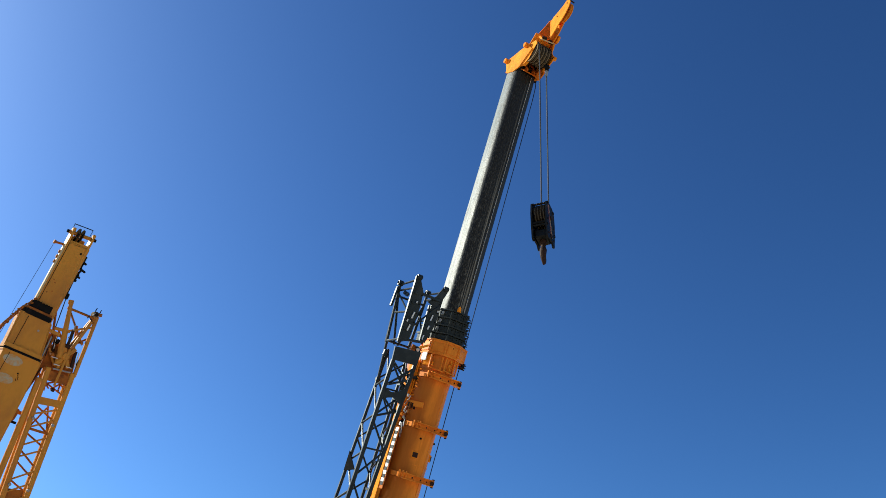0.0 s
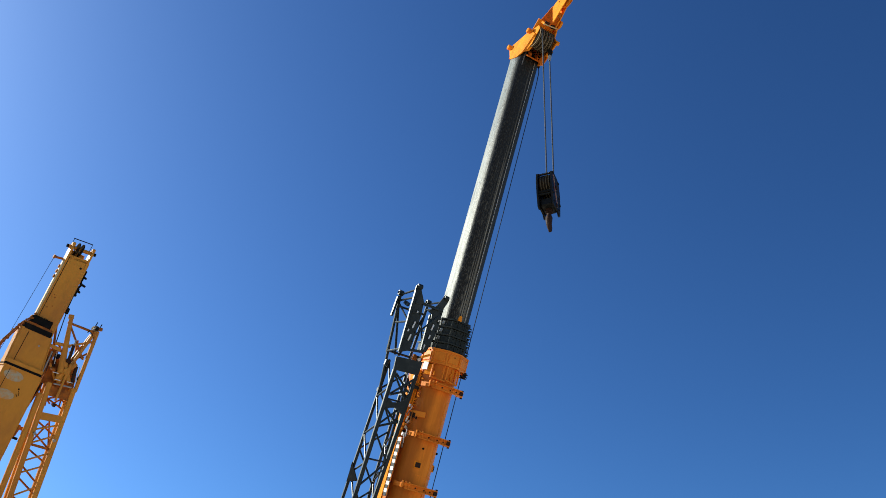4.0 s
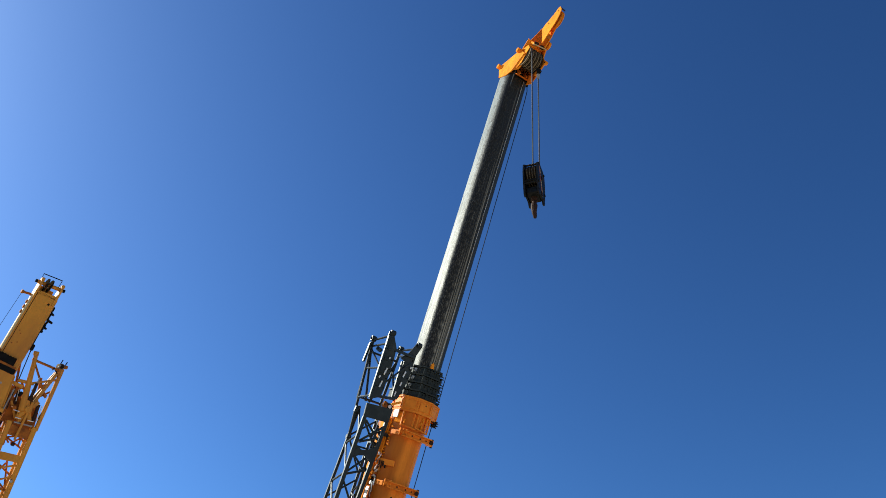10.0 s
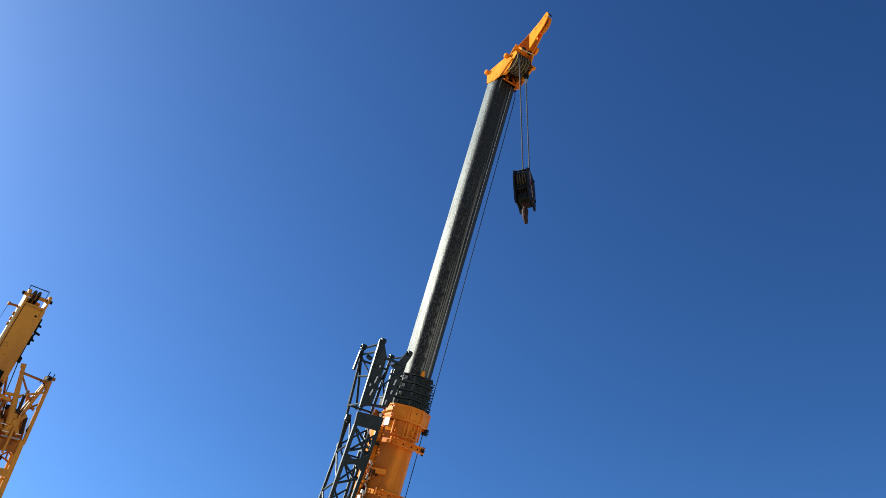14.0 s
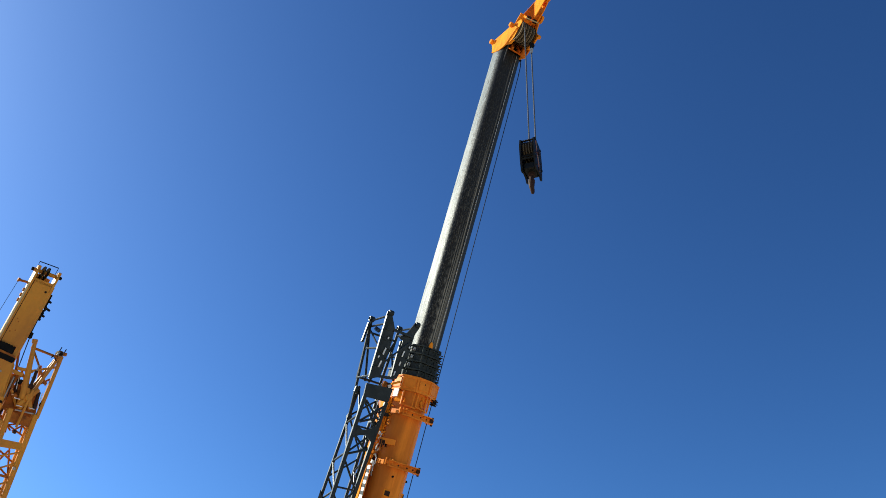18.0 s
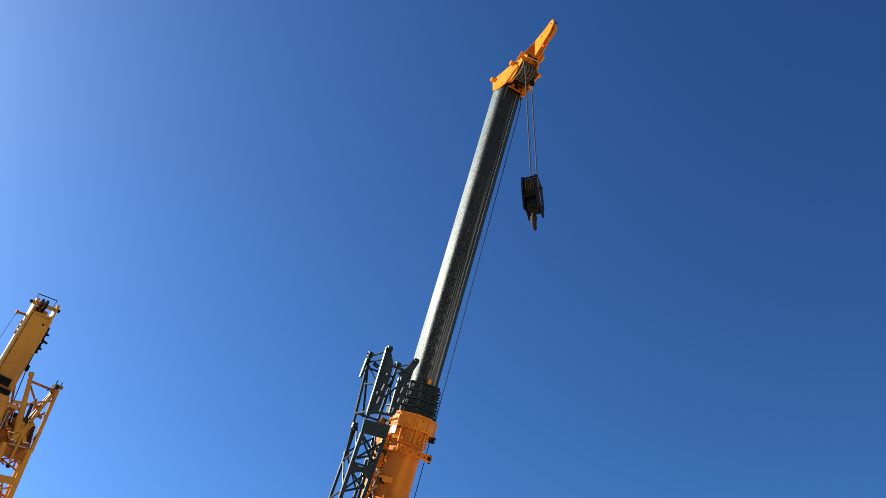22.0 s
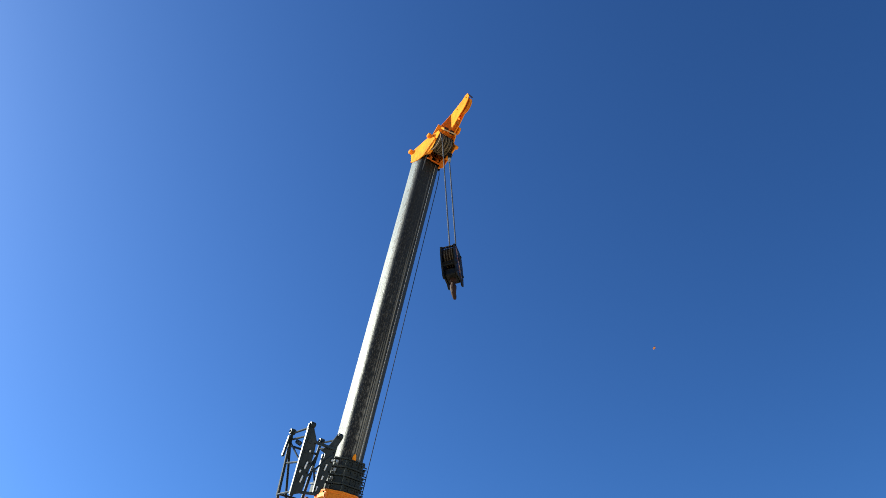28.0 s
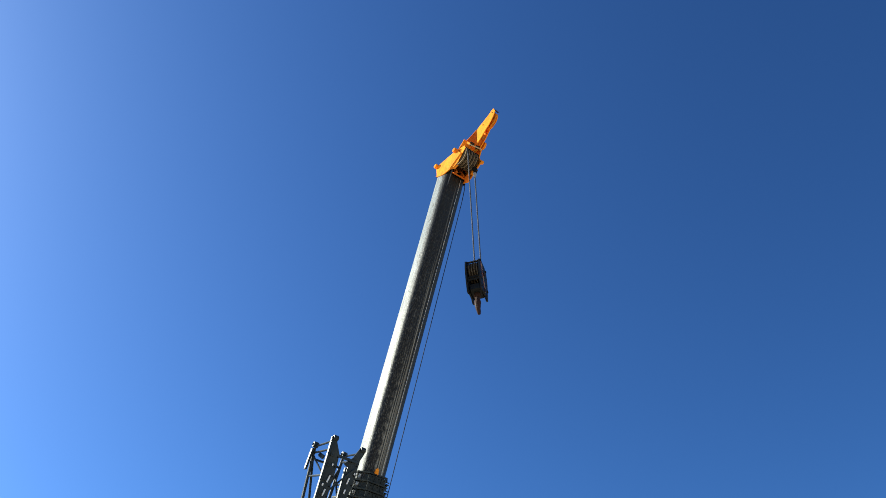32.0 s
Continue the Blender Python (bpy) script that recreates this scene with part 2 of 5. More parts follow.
def loft(bm, low, z0, high, z1):
    """A solid between two outlines of as many corners."""
    a = [bm.verts.new((x, y, z0)) for x, y in low]
    b = [bm.verts.new((x, y, z1)) for x, y in high]
    bm.faces.new(a[::-1]), bm.faces.new(b)
    for i in range(len(low)):
        j = (i + 1) % len(low)
        bm.faces.new((a[i], a[j], b[j], b[i]))


def ring(bm, poly, z0, z1, wall):
    """A hollow tube with that outline and wall."""
    cx, cy = sum(p[0] for p in poly) / len(poly), sum(p[1] for p in poly) / len(poly)
    size = max(abs(p[0] - cx) for p in poly)
    k = 1 - wall / size
    inner = [(cx + (x - cx) * k, cy + (y - cy) * k) for x, y in poly]
    rows = [[bm.verts.new((x, y, z)) for x, y in pts] for pts, z in ((poly, z0), (poly, z1), (inner, z1), (inner, z0))]
    n = len(poly)
    for r in range(4):
        a, b = rows[r], rows[(r + 1) % 4]
        for i in range(n):
            j = (i + 1) % n
            bm.faces.new((a[i], a[j], b[j], b[i]))


def slab(bm, poly, x0, x1):
    """A plate: polygon (y, z) from x0 to x1."""
    a = [bm.verts.new((x0, y, z)) for y, z in poly]
    b = [bm.verts.new((x1, y, z)) for y, z in poly]
    bm.faces.new(a), bm.faces.new(b[::-1])
    for i in range(len(poly)):
        j = (i + 1) % len(poly)
        bm.faces.new((a[j], a[i], b[i], b[j]))


def face_slab(bm, poly, y0, y1):
    """A plate: polygon (x, z) from y0 to y1."""
    a = [bm.verts.new((x, y0, z)) for x, z in poly]
    b = [bm.verts.new((x, y1, z)) for x, z in poly]
    bm.faces.new(a[::-1]), bm.faces.new(b)
    for i in range(len(poly)):
        j = (i + 1) % len(poly)
        bm.faces.new((a[i], a[j], b[j], b[i]))


def panel(bm, pts, thick):
    """A flat plate with the corner points pts, drawn out along its normal."""
    pts = [Vector(p) for p in pts]
    way = (pts[1] - pts[0]).cross(pts[2] - pts[0]).normalized() * thick
    a, b = [bm.verts.new(p) for p in pts], [bm.verts.new(p + way) for p in pts]
    bm.faces.new(a[::-1]), bm.faces.new(b)
    for i in range(len(pts)):
        j = (i + 1) % len(pts)
        bm.faces.new((a[i], a[j], b[j], b[i]))


def rod(bm, p, q, r, n=8, r2=None):
    p, q = Vector(p), Vector(q)
    m = Matrix.Translation((p + q) / 2) @ (q - p).to_track_quat("Z", "Y").to_matrix().to_4x4()
    bmesh.ops.create_cone(bm, cap_ends=True, segments=n, radius1=r, radius2=r if r2 is None else r2, depth=(q - p).length, matrix=m)


def bar(bm, p, q, w, h, side=(0, 1, 0)):
    """A bar of w x h between two points; side: the way of h."""
    p, q = Vector(p), Vector(q)
    d = (q - p).normalized()
    s = (Vector(side) - d * d.dot(Vector(side))).normalized()
    t = d.cross(s)
    m = Matrix((t, s, d)).transposed().to_4x4()
    m.translation = (p + q) / 2
    bmesh.ops.create_cube(bm, size=1, matrix=m @ Matrix.Diagonal((w, h, (q - p).length, 1)))


def box(bm, c, size, turn=(0, 0, 0)):
    bmesh.ops.create_cube(bm, size=1, matrix=pose(*c, *turn) @ Matrix.Diagonal((*size, 1)))


def wheel(bm, c, r, x0, x1, n=28, groove=0.0):
    """A disc on an axle along x, with a groove in its rim."""
    xs = [(x0, r), (x0 + (x1 - x0) * 0.2, r), ((x0 + x1) / 2, r - groove), (x1 - (x1 - x0) * 0.2, r), (x1, r)] if groove else [(x0, r), (x1, r)]
    rows = [[bm.verts.new((x, c[0] + rr * math.cos(2 * math.pi * i / n), c[1] + rr * math.sin(2 * math.pi * i / n))) for i in range(n)] for x, rr in xs]
    for a, b in zip(rows, rows[1:]):
        for i in range(n):
            j = (i + 1) % n
            bm.faces.new((a[j], a[i], b[i], b[j]))
    bm.faces.new(rows[0]), bm.faces.new(rows[-1][::-1])


def boom_outline(w, top, low, cut_x, cut_y, x=0.0, y=0.0):
    """A boom's outline: square back at y = top, tapered belly at y = -low."""
    r = 0.05
    return [(x + px, y + py) for px, py in ((w, -low + cut_y), (w, top - r), (w - r, top), (-w + r, top), (-w, top - r), (-w, -low + cut_y),
                                           (-w + cut_x * 0.45, -low + cut_y * 0.42), (-w + cut_x, -low), (w - cut_x, -low), (w - cut_x * 0.45, -low + cut_y * 0.42))]


def round_outline(w, top, low, n=14, rise=0.05, x=0.0):
    """A boom's outline with a square back at y = top and a rounded belly down to y = -low."""
    belly = [(x - w * math.cos(math.pi * i / n), rise - (low + rise) * math.sin(math.pi * i / n)) for i in range(n + 1)]
    return [(x + w, top - 0.05), (x + w - 0.05, top), (x - w + 0.05, top), (x - w, top - 0.05)] + belly


def hexa(w, top, low, knee, flat, x=0.0):
    """A six-sided outline: square back, straight sides down to y = -knee, flat belly at y = -low."""
    return [(x + w, -knee), (x + w, top), (x - w, top), (x - w, -knee), (x - flat, -low), (x + flat, -low)]


def tube_outline(w, top, low, r, x=0.0, n=5):
    """A rounded box with soft back corners of radius r and a deeper rounded belly."""
    def corner(cx, cy, a0, a1, rx, ry):
        return [(x + cx + rx * math.cos(a0 + (a1 - a0) * i / n), cy + ry * math.sin(a0 + (a1 - a0) * i / n)) for i in range(n + 1)]
    q = math.pi / 2
    return corner(w - r, top - r, 0, q, r, r) + corner(-w + r, top - r, q, 2 * q, r, r) + corner(-w + 0.16, -low + 0.21, 2 * q, 3 * q, 0.16, 0.21) + corner(w - 0.16, -low + 0.21, 3 * q, 4 * q, 0.16, 0.21)


def mesh_of(name, bm, mat, bevel=0.0):
    if bevel:
        edges = [e for e in bm.edges if len(e.link_faces) == 2 and e.calc_face_angle(0) > 0.6]
        bmesh.ops.bevel(bm, geom=edges, offset=bevel, segments=1, affect="EDGES", clamp_overlap=True)
    bmesh.ops.recalc_face_normals(bm, faces=bm.faces)
    me = bpy.data.meshes.new(name)
    bm.to_mesh(me)
    bm.free()
    me.materials.append(mat)
    for p in me.polygons:
        p.use_smooth = True
    me.set_sharp_from_angle(angle=radians(25))
    return me


def part(name, bm, mat, parent, label="", bevel=0.0, at=None):
    """Links a bmesh as one mesh object under a thing or under a part."""
    ob = new(name, mesh_of(name, bm, mat, bevel))
    ob.parent = parent
    if at is not None:
        ob.matrix_basis = at
    return tagged(ob, label)


def thing(name, m, label, category, group=""):
    ob = new(name)
    ob.empty_display_size = 0.3
    ob.matrix_basis = m
    return tagged(ob, label, category, group)


def single(name, call, mat, parent, *args, label="", bevel=0.0, at=None, **kw):
    """One part made by one call of a building tool."""
    bm = bmesh.new()
    call(bm, *args, **kw)
    return part(name, bm, mat, parent, label, bevel, at)


def frame_of(axis, foot):
    """The pose of a boom: z along it, -y its belly, origin at its foot on the ground."""
    ez = Vector(axis).normalized()
    ey = (Vector((0, 0, 1)) - ez * ez.z).normalized()
    ex = ey.cross(ez)
    m = Matrix((ex, ey, ez)).transposed().to_4x4()
    m.translation = Vector(foot)
    return m


# ---- ground ----
bm = bmesh.new()
bmesh.ops.create_grid(bm, x_segments=24, y_segments=24, size=2500)
ground = new("ground", mesh_of("ground", bm, gravel))
tagged(ground, "pale packed gravel yard under the cranes", "ground", kind="structure")

# ---- orange crane ----
AXIS = (0.18865, -0.31509, 0.93012)
BOOM = frame_of(AXIS, (-2.7526, 21.5915, 0))
K = 14.7708                                     # along the boom, from its foot to the mark from which heights are given
UP = Matrix.Translation((0, 0, K))
crane = thing("mobile_crane", BOOM, "orange telescopic crane boom, raised, on a gravel yard", "crane", "cranes")


def slide(t):
    """How far the top section is drawn in at t seconds."""
    if t < 9.7:
        return -1.835 + 0.1765 * t
    return -0.123 * (1 - min((t - 9.7) / 1.0, 1)) ** 2


def build_base():
    tube = round_outline(0.43, 0.70, 0.55, 24, 0.05, -0.015)
    bm = bmesh.new()
    ring(bm, tube, -11.9, -3.75, 0.03)
    base = part("base_section", bm, base_orange, crane, "glossy orange base section of the boom", 0, UP)
    bm = bmesh.new()
    wide = round_outline(0.45, 0.71, 0.575, 24, 0.05, -0.005)
    low_row = [bm.verts.new((x, y, -3.75)) for x, y in tube]
    top_row = [bm.verts.new((x, y, -2.92)) for x, y in wide]
    for i in range(len(tube)):
        j = (i + 1) % len(tube)
        bm.faces.new((low_row[i], low_row[j], top_row[j], top_row[i]))
    part("flared_end", bm, base_orange, base)
    def rim(d):
        return [(-0.46 - d, 0.13), (-0.46 - d, -0.36), (-0.19, -0.62 - d), (0.16, -0.62 - d), (0.515 + d, -0.33), (0.515 + d, 0.45), (0.30, 0.74 + d), (-0.22, 0.74 + d)]

    bm = bmesh.new()
    ring(bm, rim(0), -2.96, -2.62, 0.06)
    collar = part("end_collar", bm, gloss_orange, crane, "orange end collar with welded ribs", 0.012, UP)
    for z in (-2.955, -2.635):
        single("collar_lip", ring, gloss_orange, collar, rim(0.02), z - 0.018, z + 0.018, 0.05, bevel=0.005)
    # ribs and bolts of the collar
    for x, y in ((-0.19, -0.632), (0.16, -0.632), (-0.46, -0.365), (0.50, -0.345), (-0.47, 0.1)):
        single("rib", box, gloss_orange, collar, (x, y, -2.79), (0.03, 0.03, 0.30), bevel=0.004)
    for x, y in ((-0.31, -0.50), (0.0, -0.63)):
        single("bolt", rod, black, collar, (x, y + 0.02, -2.74), (x, y - 0.012, -2.74), 0.016, 10)
    # thin black ring draws the dark gap along the collar's top rim
    single("seal", ring, black, collar, rim(-0.015), -2.625, -2.600, 0.05)
    # skirt plates and brackets under the collar
    single("bracket", box, orange, crane, (-0.40, -0.28, -3.13), (0.05, 0.22, 0.26), (0, 0, 24), at=UP, bevel=0.01)
    for i, (x, z, h) in enumerate(((-0.16, -3.15, 0.34), (0.17, -3.15, 0.34))):
        single("stiffener", box, gloss_orange, crane, (x, -0.555, z), (0.025, 0.06, h), at=UP, bevel=0.006)
    single("stiffener", box, gloss_orange, crane, (0.0, -0.555, -3.33), (0.36, 0.035, 0.03), at=UP, bevel=0.006)
    # white paint stands in for the sun's glint on this small plate
    single("tilted_plate", box, white, crane, (-0.475, -0.20, -3.06), (0.02, 0.20, 0.19), (0, 0, 8), at=UP, label="plate painted white for a sun glint", bevel=0.006)
    for z0, z1, dx in ((-3.02, -3.12, 0.03), (-3.12, -3.20, -0.03), (-3.20, -3.28, 0.02)):
        single("folded_rib", bar, orange, crane, (0.04, -0.60, z0), (0.04 + dx, -0.60, z1), 0.035, 0.04, at=UP, bevel=0.006)
    for x0, x1, y0, y1 in ((-0.40, -0.09, -0.46, -0.625), (-0.09, 0.24, -0.625, -0.60)):
        single("skirt_edge", bar, gloss_orange, crane, (x0, y0, -3.30), (x1, y1, -3.34), 0.03, 0.05, at=UP, bevel=0.005)
    for x, y in ((-0.40, -0.46), (-0.09, -0.62), (0.24, -0.60)):
        single("skirt_edge", bar, gloss_orange, crane, (x, y + 0.02, -2.98), (x, y + 0.02, -3.32), 0.025, 0.05, at=UP, bevel=0.005)
    # cross bars with pin lugs at their ends
    for z in (-3.49, -4.66, -5.80):
        cb = single("cross_bar", box, gloss_orange, crane, (-0.01, -0.60, z), (0.74, 0.07, 0.13), at=UP, bevel=0.01)
        single("bar_lip", box, gloss_orange, cb, (-0.01, -0.655, z + 0.06), (0.76, 0.10, 0.022), bevel=0.004)
        single("bar_lip", box, gloss_orange, cb, (-0.01, -0.655, z - 0.06), (0.76, 0.10, 0.022), bevel=0.004)
        lug = single("pin_lug", box, gloss_orange, cb, (0.39, -0.56, z), (0.14, 0.17, 0.15), bevel=0.02)
        single("pin", rod, rust, cb, (0.39, -0.64, z), (0.39, -0.67, z), 0.05, 14)
        single("pin", rod, rust, cb, (0.46, -0.55, z - 0.1), (0.46, -0.55, z + 0.1), 0.028, 10)
        single("roller", rod, gloss_orange, cb, (-0.43, -0.55, z + 0.02), (-0.28, -0.62, z + 0.02), 0.045, 14)
        for dx, dy in ((-0.42, -0.55), (-0.35, -0.58), (-0.28, -0.60)):
            single("clamp_ear", box, gloss_orange, cb, (dx, dy, z + 0.02), (0.022, 0.15, 0.16), (0, 0, -15), bevel=0.006)
        single("side_bar", bar, gloss_orange, cb, (-0.40, -0.48, z), (-0.46, -0.22, z), 0.10, 0.035)
        for dx in (-0.12, 0.10, 0.26):
            single("bar_bolt", rod, rust, cb, (dx, -0.63, z), (dx, -0.645, z), 0.018, 8)
            single("bar_web", box, gloss_orange, cb, (dx + 0.06, -0.625, z), (0.015, 0.04, 0.10), bevel=0.003)
    # small openings with their frames, the dark of their recesses drawn as rusty plates, and holes drawn as black discs
    for x, y, z, w, a in ((-0.16, -0.51, -5.30, 0.13, 0), (0.345, -0.30, -5.28, 0.12, 56)):
        op = single("inspection_frame", box, orange, crane, (x, y - 0.01, z), (w + 0.05, 0.03, 0.16), (0, 0, a), at=UP, bevel=0.006)
        single("inspection_cover", box, rust, op, (x + 0.008 * math.sin(radians(a)), y - 0.02, z), (w, 0.03, 0.11), (0, 0, a), bevel=0.004)
    for x, y, z in ((-0.13, -0.525, -4.92), (0.35, -0.30, -4.93)):
        single("plug", rod, black, crane, (x, y + 0.02, z), (x, y - 0.012, z), 0.025, 12, at=UP)
    single("weld_band", ring, gloss_orange, crane, round_outline(0.427, 0.427, 0.557, 18), -5.535, -5.505, 0.02, at=UP)
    shelf = single("shelf_plate", box, gloss_orange, crane, (-0.40, -0.36, -4.20), (0.34, 0.10, 0.13), (0, -4, -32), at=UP, bevel=0.008)
    for dx, dz, m_ in ((-0.60, -4.30, rust), (-0.55, -4.36, black), (-0.50, -4.31, rust), (-0.44, -4.33, black), (-0.56, -4.45, rust_orange)):
        single("hose_end", rod, m_, shelf, (dx, -0.36, -4.20), (dx + 0.01, -0.37, dz), 0.022, 8)
    for a in (0.62,):
        x, y = -0.015 - 0.432 * math.cos(math.pi * a), 0.05 - 0.602 * math.sin(math.pi * a)
        single("weld_seam", rod, orange, crane, (x, y, -11.8), (x, y, -3.76), 0.006, 6, at=UP)
    for x, y, w, a in ((-0.325, -0.50, 0.28, -44), (-0.015, -0.63, 0.26, 0), (0.34, -0.482, 0.36, 39)):
        single("collar_plate", box, gloss_orange, collar, (x, y, -2.80), (w, 0.02, 0.2), (0, 0, a), bevel=0.006)
    single("collar_plate", box, gloss_orange, collar, (-0.468, -0.13, -2.80), (0.02, 0.36, 0.22), bevel=0.006)
    for x, y, z in ((-0.33, -0.44, -3.2),):
        single("hook_eye", box, orange, crane, (x, y, z), (0.03, 0.05, 0.10), at=UP, bevel=0.008)
    # rail along the side wall, with white and black marks along its edge
    rail = single("marking_rail", box, orange, crane, (-0.55, 0.19, -6.6), (0.09, 0.44, 4.6), at=UP, label="orange side rail along the boom", bevel=0.006)
    single("side_rail", box, orange, crane, (-0.51, 0.12, -3.72), (0.13, 0.26, 1.10), at=UP, bevel=0.006)
    flange = single("mark_flange", box, base_orange, crane, (-0.566, -0.125, -5.50), (0.016, 0.20, 1.42), at=UP, bevel=0.003)
    random.seed(12)
    for i in range(16):
        z = -4.85 - i * 0.083
        single("mark", box, (white, cable_black)[i % 2], flange, (-0.578, -0.12 + random.uniform(-0.008, 0.008), z), (0.008, 0.155 + random.uniform(-0.03, 0.02), 0.083), bevel=0.002)
    for z in (-5.2, -6.4, -7.6):
        single("rail_bracket", box, gloss_orange, rail, (-0.60, 0.24, z), (0.03, 0.10, 0.10), bevel=0.008)
    # pipes, clips and valves between the jib and the boom
    random.seed(4)
    for i in range(9):
        z = -3.95 - 0.11 * i
        single("pipe_clip", box, white if i % 3 == 0 else orange, crane, (-0.53 + random.uniform(-0.04, 0.03), -0.08 + random.uniform(-0.06, 0.06), z - 0.1),
               (0.05, 0.07, random.uniform(0.04, 0.09)), (random.uniform(-25, 25), 0, random.uniform(-30, 30)), at=UP, bevel=0.008)
    for k in range(12):
        z = -3.3 - 0.07 * k
        single("pipe_clip", box, orange, crane, (-0.455 + random.uniform(-0.01, 0.01), -0.10 + random.uniform(-0.12, 0.08), z), (0.03, random.uniform(0.04, 0.10), 0.035), (random.uniform(-30, 30), 0, 20), at=UP, bevel=0.006)
    # pale pipes among couplings; their white colour stands in for glints
    random.seed(31)
    for k in range(16):
        z = -4.05 - 0.055 * k
        x, y = -0.50 + random.uniform(-0.05, 0.05), -0.17 + random.uniform(-0.10, 0.06)
        if k % 3 == 2:
            single("coupling", box, (rust_orange, black)[k % 2], crane, (x, y, z), (0.06, 0.06, 0.05), (random.uniform(-30, 30), random.uniform(-30, 30), 20), at=UP, bevel=0.012)
        else:
            single("chrome_pipe", rod, (white, bare)[k % 2], crane, (x, y, z), (x + random.uniform(-0.06, 0.05), y + random.uniform(-0.05, 0.05), z - random.uniform(0.08, 0.2)), random.uniform(0.010, 0.020), 8, at=UP)
    for k in range(5):
        z = -3.55 - 0.20 * k
        single("chrome_pipe", rod, bare, crane, (-0.60, -0.06, z), (-0.61, -0.05, z - 0.15), 0.014, 8, at=UP)
    single("hydraulic_pipe", rod, orange, crane, (-0.47, -0.05, -3.1), (-0.475, -0.04, -4.5), 0.016, 8, at=UP)
    # guide roller at the collar
    gr = single("guide_roller", wheel, black, crane, (-0.34, -3.02), 0.075, 0.44, 0.52, at=UP)
    for i in range(7):
        a = i * math.tau / 7
        single("roller_stud", rod, rust, gr, (0.40, -0.34 + 0.07 * math.cos(a), -3.02 + 0.07 * math.sin(a)), (0.56, -0.34 + 0.07 * math.cos(a), -3.02 + 0.07 * math.sin(a)), 0.013, 6)
    single("roller_arm", bar, orange, crane, (0.42, -0.30, -2.92), (0.46, -0.34, -3.03), 0.03, 0.09, at=UP)
    # dark collars of the drawn-in sections: thin walls between proud lips, bolted pads at the corners
    random.seed(21)
    for i in range(4):
        z1 = -1.83 - 0.197 * i
        w = 0.385 + 0.024 * i
        low = 0.45 + 0.03 * i
        bm = bmesh.new()
        ring(bm, hexa(w, 0.41 + 0.07 * i, low, 0.16, 0.22, 0.02), z1 - 0.21, z1 - 0.05, 0.04)
        col = part("section_collar", bm, collar_green, crane, "dark green collar of a drawn-in section", 0.006, UP)
        bm = bmesh.new()
        ring(bm, hexa(w + 0.028, 0.44 + 0.07 * i, low + 0.033, 0.175, 0.235, 0.02), z1 - 0.034, z1, 0.06)
        part("lip", bm, collar_green, col, bevel=0.008)
        # corner seam and stiffeners
        single("seam_plate", box, collar_green, col, (-0.20, -low - 0.005, z1 - 0.12), (0.05, 0.045, 0.15), (0, 0, -20), bevel=0.01)
        for x in (-0.03, 0.13):
            single("gusset", box, collar_green, col, (x + random.uniform(-0.02, 0.02), -low - 0.01, z1 - 0.12), (0.02, 0.03, 0.14), bevel=0.004)
        for x in (-0.12, 0.06, 0.2):
            single("bolt", rod, black, col, (x, -low + 0.01, z1 - 0.09), (x, -low - 0.014, z1 - 0.09), 0.014, 8)
        for dx in (0.06, 0.15):
            single("gusset", box, collar_green, col, (-w + dx + 0.02, -0.16 - dx * 1.3 - 0.01, z1 - 0.12), (0.02, 0.04, 0.14), (0, 0, -30), bevel=0.004)
        # pads and bolts that stand out at the far corner
        for dy, dz in ((-0.16, -0.10), (-0.06, -0.10), (0.04, -0.12)):
            single("wear_pad", box, collar_green, col, (w + 0.045 + random.uniform(-0.01, 0.015), dy, z1 + dz), (0.05, 0.06, 0.07), bevel=0.014)
        for dz in (-0.03, -0.08, -0.16):
            single("bolt", rod, collar_green, col, (w + 0.03, -0.17, z1 + dz), (w + 0.08 + random.uniform(0, 0.03), -0.17, z1 + dz), 0.013, 8)
        if i < 3:
            # glints on the collar's sunward faces, put in as pale grey pads
            single("wear_pad", box, glint_grey, col, (-w + 0.05, -0.235 - 0.01 * i, z1 - 0.115), (0.075, 0.03, random.uniform(0.07, 0.12)), (random.uniform(-8, 8), random.uniform(4, 20), -56), label="pale pad standing in for a glint", bevel=0.014)
            single("wear_pad", box, glint_grey, col, (-w + 0.005, -0.175, z1 - 0.10), (0.03, 0.03, random.uniform(0.04, 0.11)), (0, random.uniform(4, 20), -56), label="pale pad standing in for a glint", bevel=0.01)
        single("side_pad", box, collar_green, col, (-w - 0.01, 0.02, z1 - 0.12), (0.04, 0.10, 0.11), bevel=0.01)
    single("lifting_lug", face_slab, orange, crane, [(-0.11, -1.84), (-0.01, -1.84), (-0.03, -1.73), (-0.06, -1.70), (-0.09, -1.73)], -0.50, -0.46, at=UP, label="small orange lifting lug", bevel=0.006)
    # foot of the boom
    single("boom_foot", prism, orange, crane, boom_outline(0.55, 0.6, 0.6, 0.2, 0.25), -13.6, -11.7, at=UP, bevel=0.02)
    m = BOOM.inverted() @ Matrix.Translation(BOOM.translation)
    bm = bmesh.new()
    bmesh.ops.create_cone(bm, cap_ends=True, segments=40, radius1=1.5, radius2=1.3, depth=1.4, matrix=Matrix.Translation((0, 0, 0.7)))
    part("turntable", bm, green, crane, "plain dark turntable under the boom foot", 0.03, m)


build_base()

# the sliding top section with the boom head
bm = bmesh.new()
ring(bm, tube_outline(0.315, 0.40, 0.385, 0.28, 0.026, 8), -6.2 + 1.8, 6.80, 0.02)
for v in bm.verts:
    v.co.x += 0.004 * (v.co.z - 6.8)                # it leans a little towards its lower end
